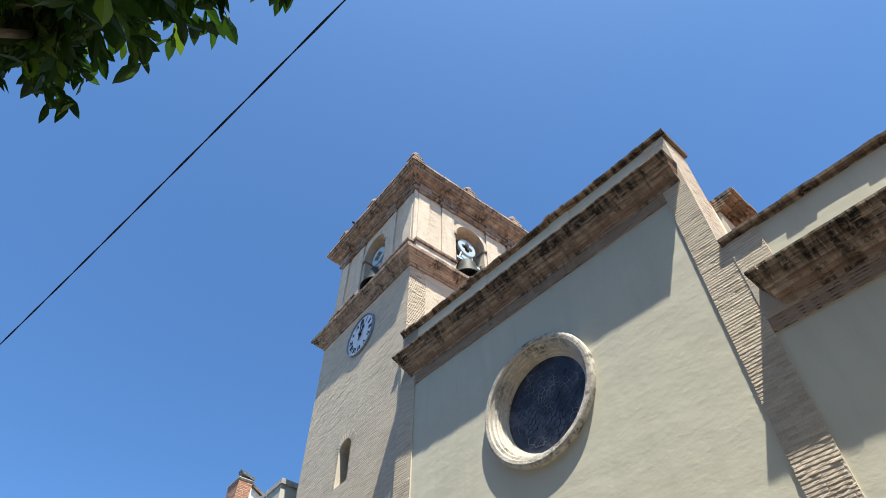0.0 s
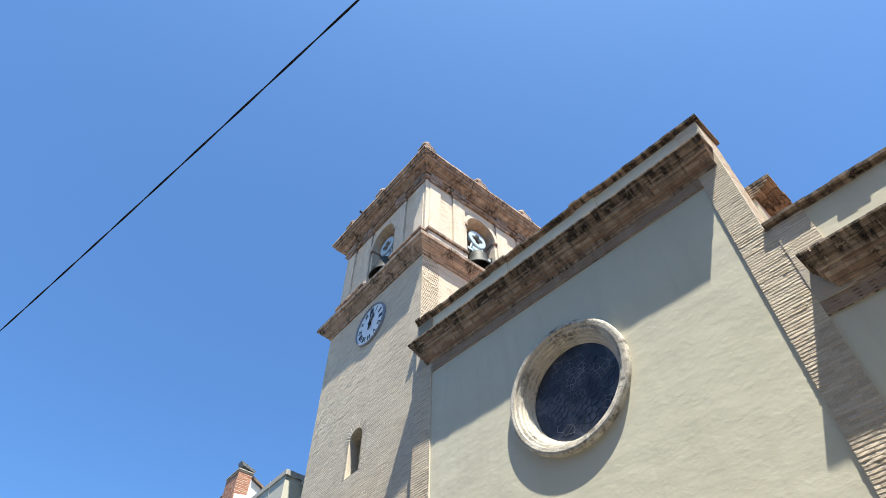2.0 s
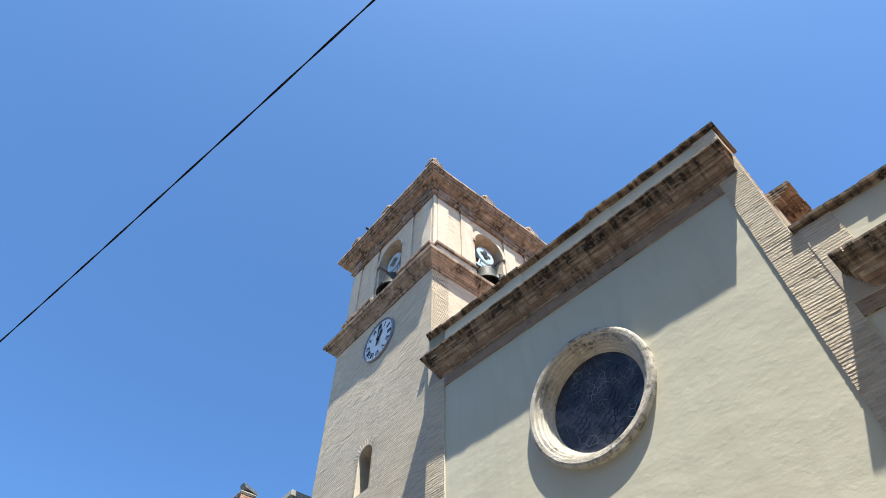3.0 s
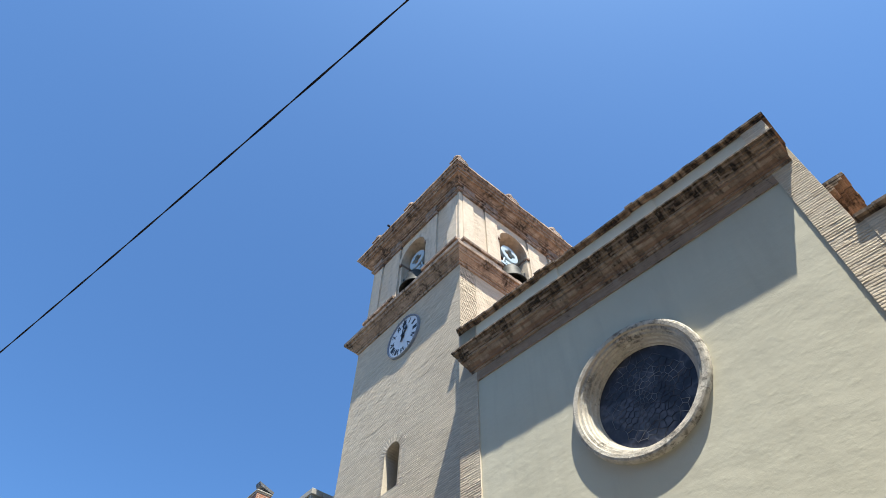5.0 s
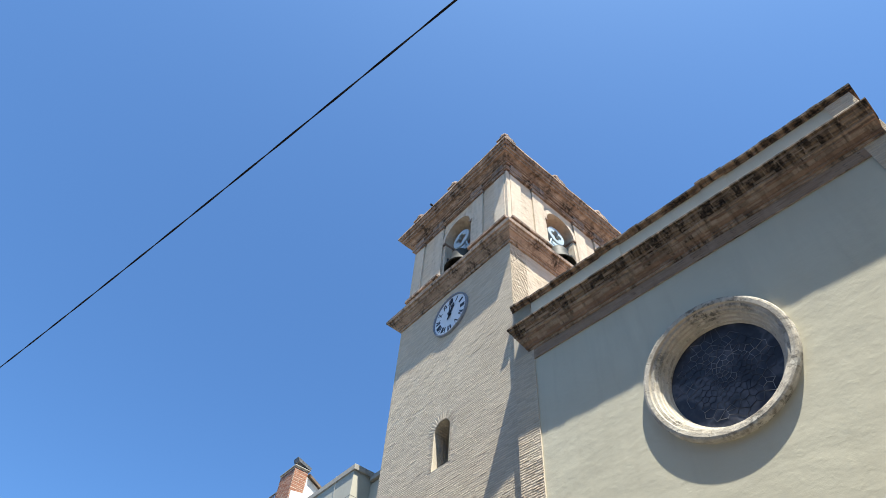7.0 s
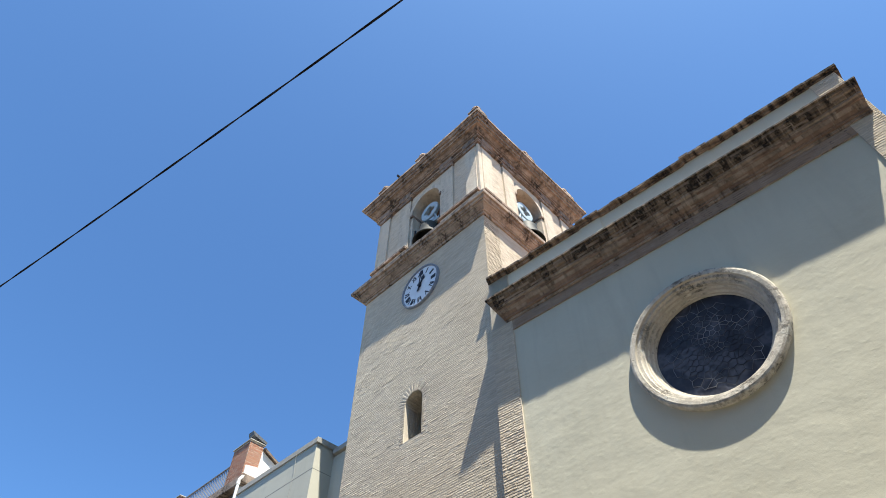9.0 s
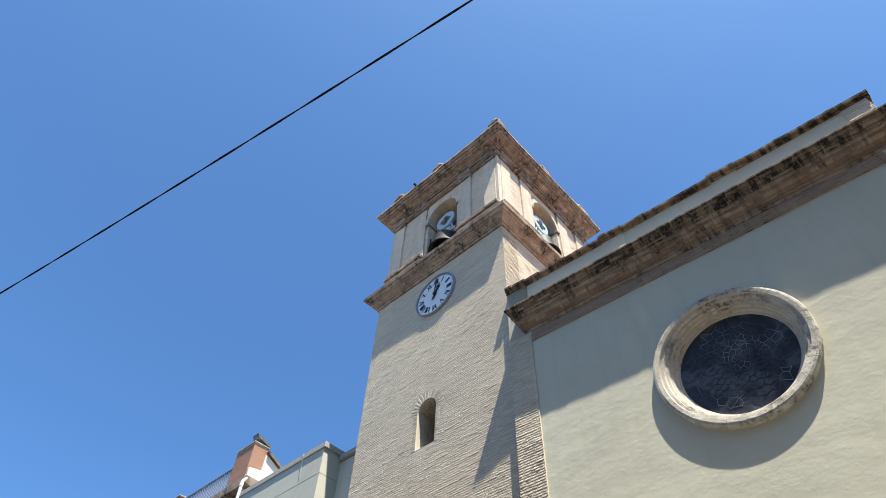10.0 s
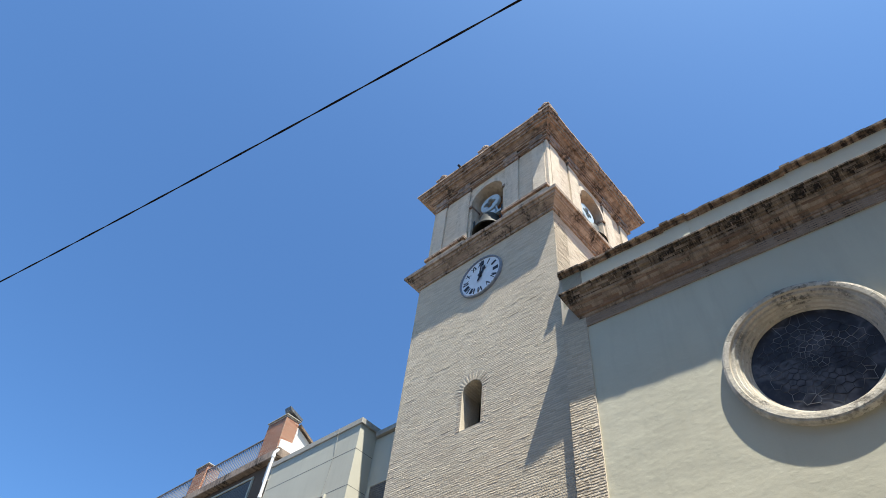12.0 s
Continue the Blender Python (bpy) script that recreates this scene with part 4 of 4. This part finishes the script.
# ---- orange tree by the camera's first steps ----
def citrus_tree(x, y, blobs, seed, count):
    t = thing("orange_tree", "small citrus street tree with glossy dark green leaves", "tree", pose(x, y, 0))
    rnd = random.Random(seed)
    bm = bmesh.new()
    cylinder(bm, (0, 0, 0), (0.03, 0.02, 1.1), 0.10, 0.08, 12)
    cylinder(bm, (0.03, 0.02, 1.1), (0.0, 0.05, 2.1), 0.08, 0.06, 12)
    part("trunk", bm, bark, t, "", True)
    limbs = bmesh.new()
    for k in range(15):
        centre, radii = Vector(blobs[k % len(blobs)][0]), (blobs[k % len(blobs)][1],) * 3
        a = math.tau * k / 13 + rnd.uniform(-0.2, 0.2)
        up = rnd.uniform(-0.35, 0.9)
        end = centre + Vector((math.cos(a) * radii[0] * 0.75, math.sin(a) * radii[1] * 0.75, up * radii[2] * 0.7))
        start = Vector((0, 0.05, rnd.uniform(1.7, 2.1)))
        midp = start.lerp(end, 0.5) + Vector((0, 0, 0.12))
        cylinder(limbs, start, midp, 0.035, 0.022, 7)
        cylinder(limbs, midp, end, 0.022, 0.009, 7)
    part("limbs", limbs, bark, t, "", True)
    verts, faces = [], []
    tv, tf = [], []

    def leaf(base, way, size, up):
        way = way.normalized()
        side_v = way.cross(up)
        side_v = side_v.normalized() if side_v.length > 1e-3 else way.orthogonal().normalized()
        nrm = side_v.cross(way)
        k = len(verts)
        droop = -0.12 * size
        for s, w, h in ((0, 0.0, 0), (0.22, 0.14, 0.02), (0.5, 0.205, 0.04), (0.78, 0.13, 0.02), (1.0, 0.0, 0)):
            c = base + way * (s * size) + Vector((0, 0, droop * s * s))
            verts.append(c)
            verts.append(c + side_v * (w * size) + nrm * (h * size * 2))
            verts.append(c - side_v * (w * size) + nrm * (h * size * 2))
        for j in range(4):
            a, b = k + 3 * j, k + 3 * j + 3
            if j == 0:
                faces.append((a, b + 1, b))
                faces.append((a, b, b + 2))
            elif j == 3:
                faces.append((a, a + 1, b))
                faces.append((a, b, a + 2))
            else:
                faces.append((a, a + 1, b + 1, b))
                faces.append((a, b, b + 2, a + 2))

    sprigs = count // 9
    weights = [r * r for _, r in blobs]
    for _ in range(sprigs):
        place, r = rnd.choices(blobs, weights)[0]
        centre, radii = Vector(place), (r, r * 0.95, r * 1.05)
        while True:
            q = Vector((rnd.uniform(-1, 1), rnd.uniform(-1, 1), rnd.uniform(-1, 1)))
            if 0.35 < q.length < 1.0:
                break
        lump = 0.84 + 0.42 * noise.noise(q * 2.3 + Vector((seed, r * 9, 0)))
        p = centre + Vector((q.x * radii[0], q.y * radii[1], q.z * radii[2])) * lump
        out = (p - centre).normalized() + Vector((rnd.gauss(0, 0.5), rnd.gauss(0, 0.5), rnd.gauss(-0.15, 0.4)))
        out.normalize()
        ln = rnd.uniform(0.09, 0.18)
        k = len(tv)
        o2 = out.orthogonal().normalized() * 0.003
        tv.extend([p - out * 0.1 + o2, p - out * 0.1 - o2, p + out * ln])
        tf.append((k, k + 1, k + 2))
        for j in range(9):
            s = p + out * (ln * j / 8)
            w = out * 0.6 + Vector((rnd.gauss(0, 0.6), rnd.gauss(0, 0.6), rnd.gauss(-0.35, 0.45)))
            leaf(s, w, rnd.uniform(0.065, 0.105), Vector((rnd.gauss(0, 0.4), rnd.gauss(0, 0.4), 1)))
    sheet_object("crown", verts, faces, leaf_green, t, "dense glossy dark green citrus leaves")
    sheet_object("twig", tv, tf, bark, t)
    return t


citrus_tree(9.09, -7.76, [((0.13, 0.26, 3.27), 0.50), ((-0.20, -0.35, 4.05), 0.72), ((0.25, -0.38, 3.75), 0.58), ((-0.45, 0.05, 4.05), 0.50), ((0.45, 0.10, 3.95), 0.42),
    ((-0.20, 0.33, 3.40), 0.32), ((-0.36, 0.18, 3.60), 0.42), ((-0.24, 0.42, 3.55), 0.17), ((-0.12, 0.56, 3.64), 0.16), ((-0.04, 0.66, 3.68), 0.14), ((0.05, 0.91, 3.73), 0.06)], 5, 14000)


# ---- bricks of the tower and of the church wall ----
def clear_of_lancet(x, z):
    if z < LAN[3]:
        return not (abs(x - LAN[0]) < LAN[1] + 0.12 and z > LAN[2] - 0.03)
    return math.hypot(x - LAN[0], z - LAN[3]) > LAN[1] + 0.26


v, f = brick_sheet(brick_rows(TX0, TX1, 5.0, 15.72, 41, clear_of_lancet), lambda a, o, z: (a, -o, z))
sheet_object("brickwork_front", v, f, brick_pale, tower)
v, f = brick_sheet(brick_rows(TX0, TX1, 0.15, 5.0, 46), lambda a, o, z: (a, -o, z))
sheet_object("brickwork_front", v, f, brick_pale, tower)
v, f = brick_sheet(brick_rows(0.0, TY1, 10.5, 15.72, 42, proud=0.002, rough=0.002), lambda a, o, z: (TX1 + o, a, z))
sheet_object("brickwork_side", v, f, brick_pale, tower)
v, f = brick_sheet(brick_rows(0.0, TY1, 8.5, 15.72, 43), lambda a, o, z: (TX0 - o, a, z))
sheet_object("brickwork_side", v, f, brick_pale, tower)


def clear_of_arch(x, z):
    if z < ASPR:
        return abs(x) > AH + 0.14
    return math.hypot(x, z - ASPR) > AH + 0.30


for k in (0, 1):
    hl = face_len / 2
    v, f = brick_sheet(brick_rows(-hl, hl, 17.10, 19.92, 44 + k, clear_of_arch, proud=0.002, rough=0.0025), lambda a, o, z: (a, -o, z))
    ob = sheet_object("brickwork_belfry", v, f, brick_belfry, tower)
    ob.matrix_local = FACES[k]

    for x in (-2.12, -1.04, 1.04, 2.12):
        wd = 0.24 if abs(x) > 2 else 0.27
        v, f = brick_sheet(brick_rows(x - wd, x + wd, 17.11, 19.77, 80 + k, proud=0.002, rough=0.0025), lambda a, o, z: (a, -0.063 - o * 0.8, z))
        ob = sheet_object("brickwork_pilaster", v, f, brick_belfry, tower)
        ob.matrix_local = FACES[k]

# voussoirs and jambs of the slit window
for k in range(15):
    t = math.pi * (k + 0.5) / 15
    me = single_brick_mesh("voussoir", 0.068, 0.24, 0.009, brick_pale_piece)
    c, s = math.cos(t), math.sin(t)
    link_piece("voussoir", me, tower, Matrix.Translation((LAN[0] - (LAN[1] + 0.13) * c, 0, LAN[3] + (LAN[1] + 0.13) * s)) @ Matrix.Rotation(t - math.pi / 2, 4, "Y"))
for sx in (-1, 1):
    z = LAN[2]
    k = 0
    while z < LAN[3]:
        w = 0.10 if k % 2 else 0.13
        me = single_brick_mesh("jamb_brick", w, 0.056, 0.008, brick_pale_piece)
        link_piece("jamb_brick", me, tower, Matrix.Translation((LAN[0] + sx * (LAN[1] + w / 2), 0, z + 0.027)))
        z += 0.066
        k += 1

v, f = brick_sheet(brick_rows(0.0, 7.18, 10.83, 11.12, 51), lambda a, o, z: (a, -0.030 - o, z))
sheet_object("brickwork_band", v, f, brick_brown, church)
v, f = brick_sheet(brick_rows(7.73, 14.5, 7.27, 7.53, 52), lambda a, o, z: (a, -0.030 - o, z))
sheet_object("brickwork_band", v, f, brick_brown, church)
v, f = brick_sheet(brick_rows(7.73, 8.23, 8.10, 9.09, 53), lambda a, o, z: (a, -0.045 - o, z))
sheet_object("brickwork_pier", v, f, brick_pale, church)
v, f = brick_sheet(brick_rows(0.0, 0.76, 9.15, 12.61, 54, proud=0.002, rough=0.002), lambda a, o, z: (7.64 + o, a, z))
sheet_object("brickwork_end", v, f, brick_pale, church)
v, f = brick_sheet(brick_rows(-0.56, 0.0, 0.15, 5.40, 55), lambda a, o, z: (a, -0.030 - o, z))
sheet_object("brickwork_strip", v, f, brick_pale, church)
v, f = brick_sheet(brick_rows(7.18, 7.73, 0.15, 4.60, 56), lambda a, o, z: (a, -0.030 - o, z))
sheet_object("brickwork_strip", v, f, brick_pale, church)

SIZES = {}
for x0, x1, z0, z1, seed in ((-0.56, 0.0, 5.40, 8.40, 61), (7.18, 7.73, 4.60, 7.20, 62)):
    for a, b, c, d, o in brick_rows(x0, x1, z0, z1, seed, proud=0.002, rough=0.003):
        key = (round((b - a) * 40) / 40, round(o * 250) / 250)
        if key not in SIZES:
            SIZES[key] = single_brick_mesh("brick", key[0], 0.041, key[1] + 0.002, brick_pale_piece)
        link_piece("brick", SIZES[key], church, Matrix.Translation(((a + b) / 2, -0.0302, (c + d) / 2)))
for x0, x1, z0, z1, seed in ((-0.56, 0.0, 8.40, 11.12, 64), (7.18, 7.73, 7.20, 9.08, 65), (7.18, 7.64, 9.08, 12.61, 63)):
    v, f = brick_sheet(brick_rows(x0, x1, z0, z1, seed, proud=0.002, rough=0.003), lambda a, o, z: (a, -0.030 - o, z))
    sheet_object("brickwork_strip", v, f, brick_pale, church)
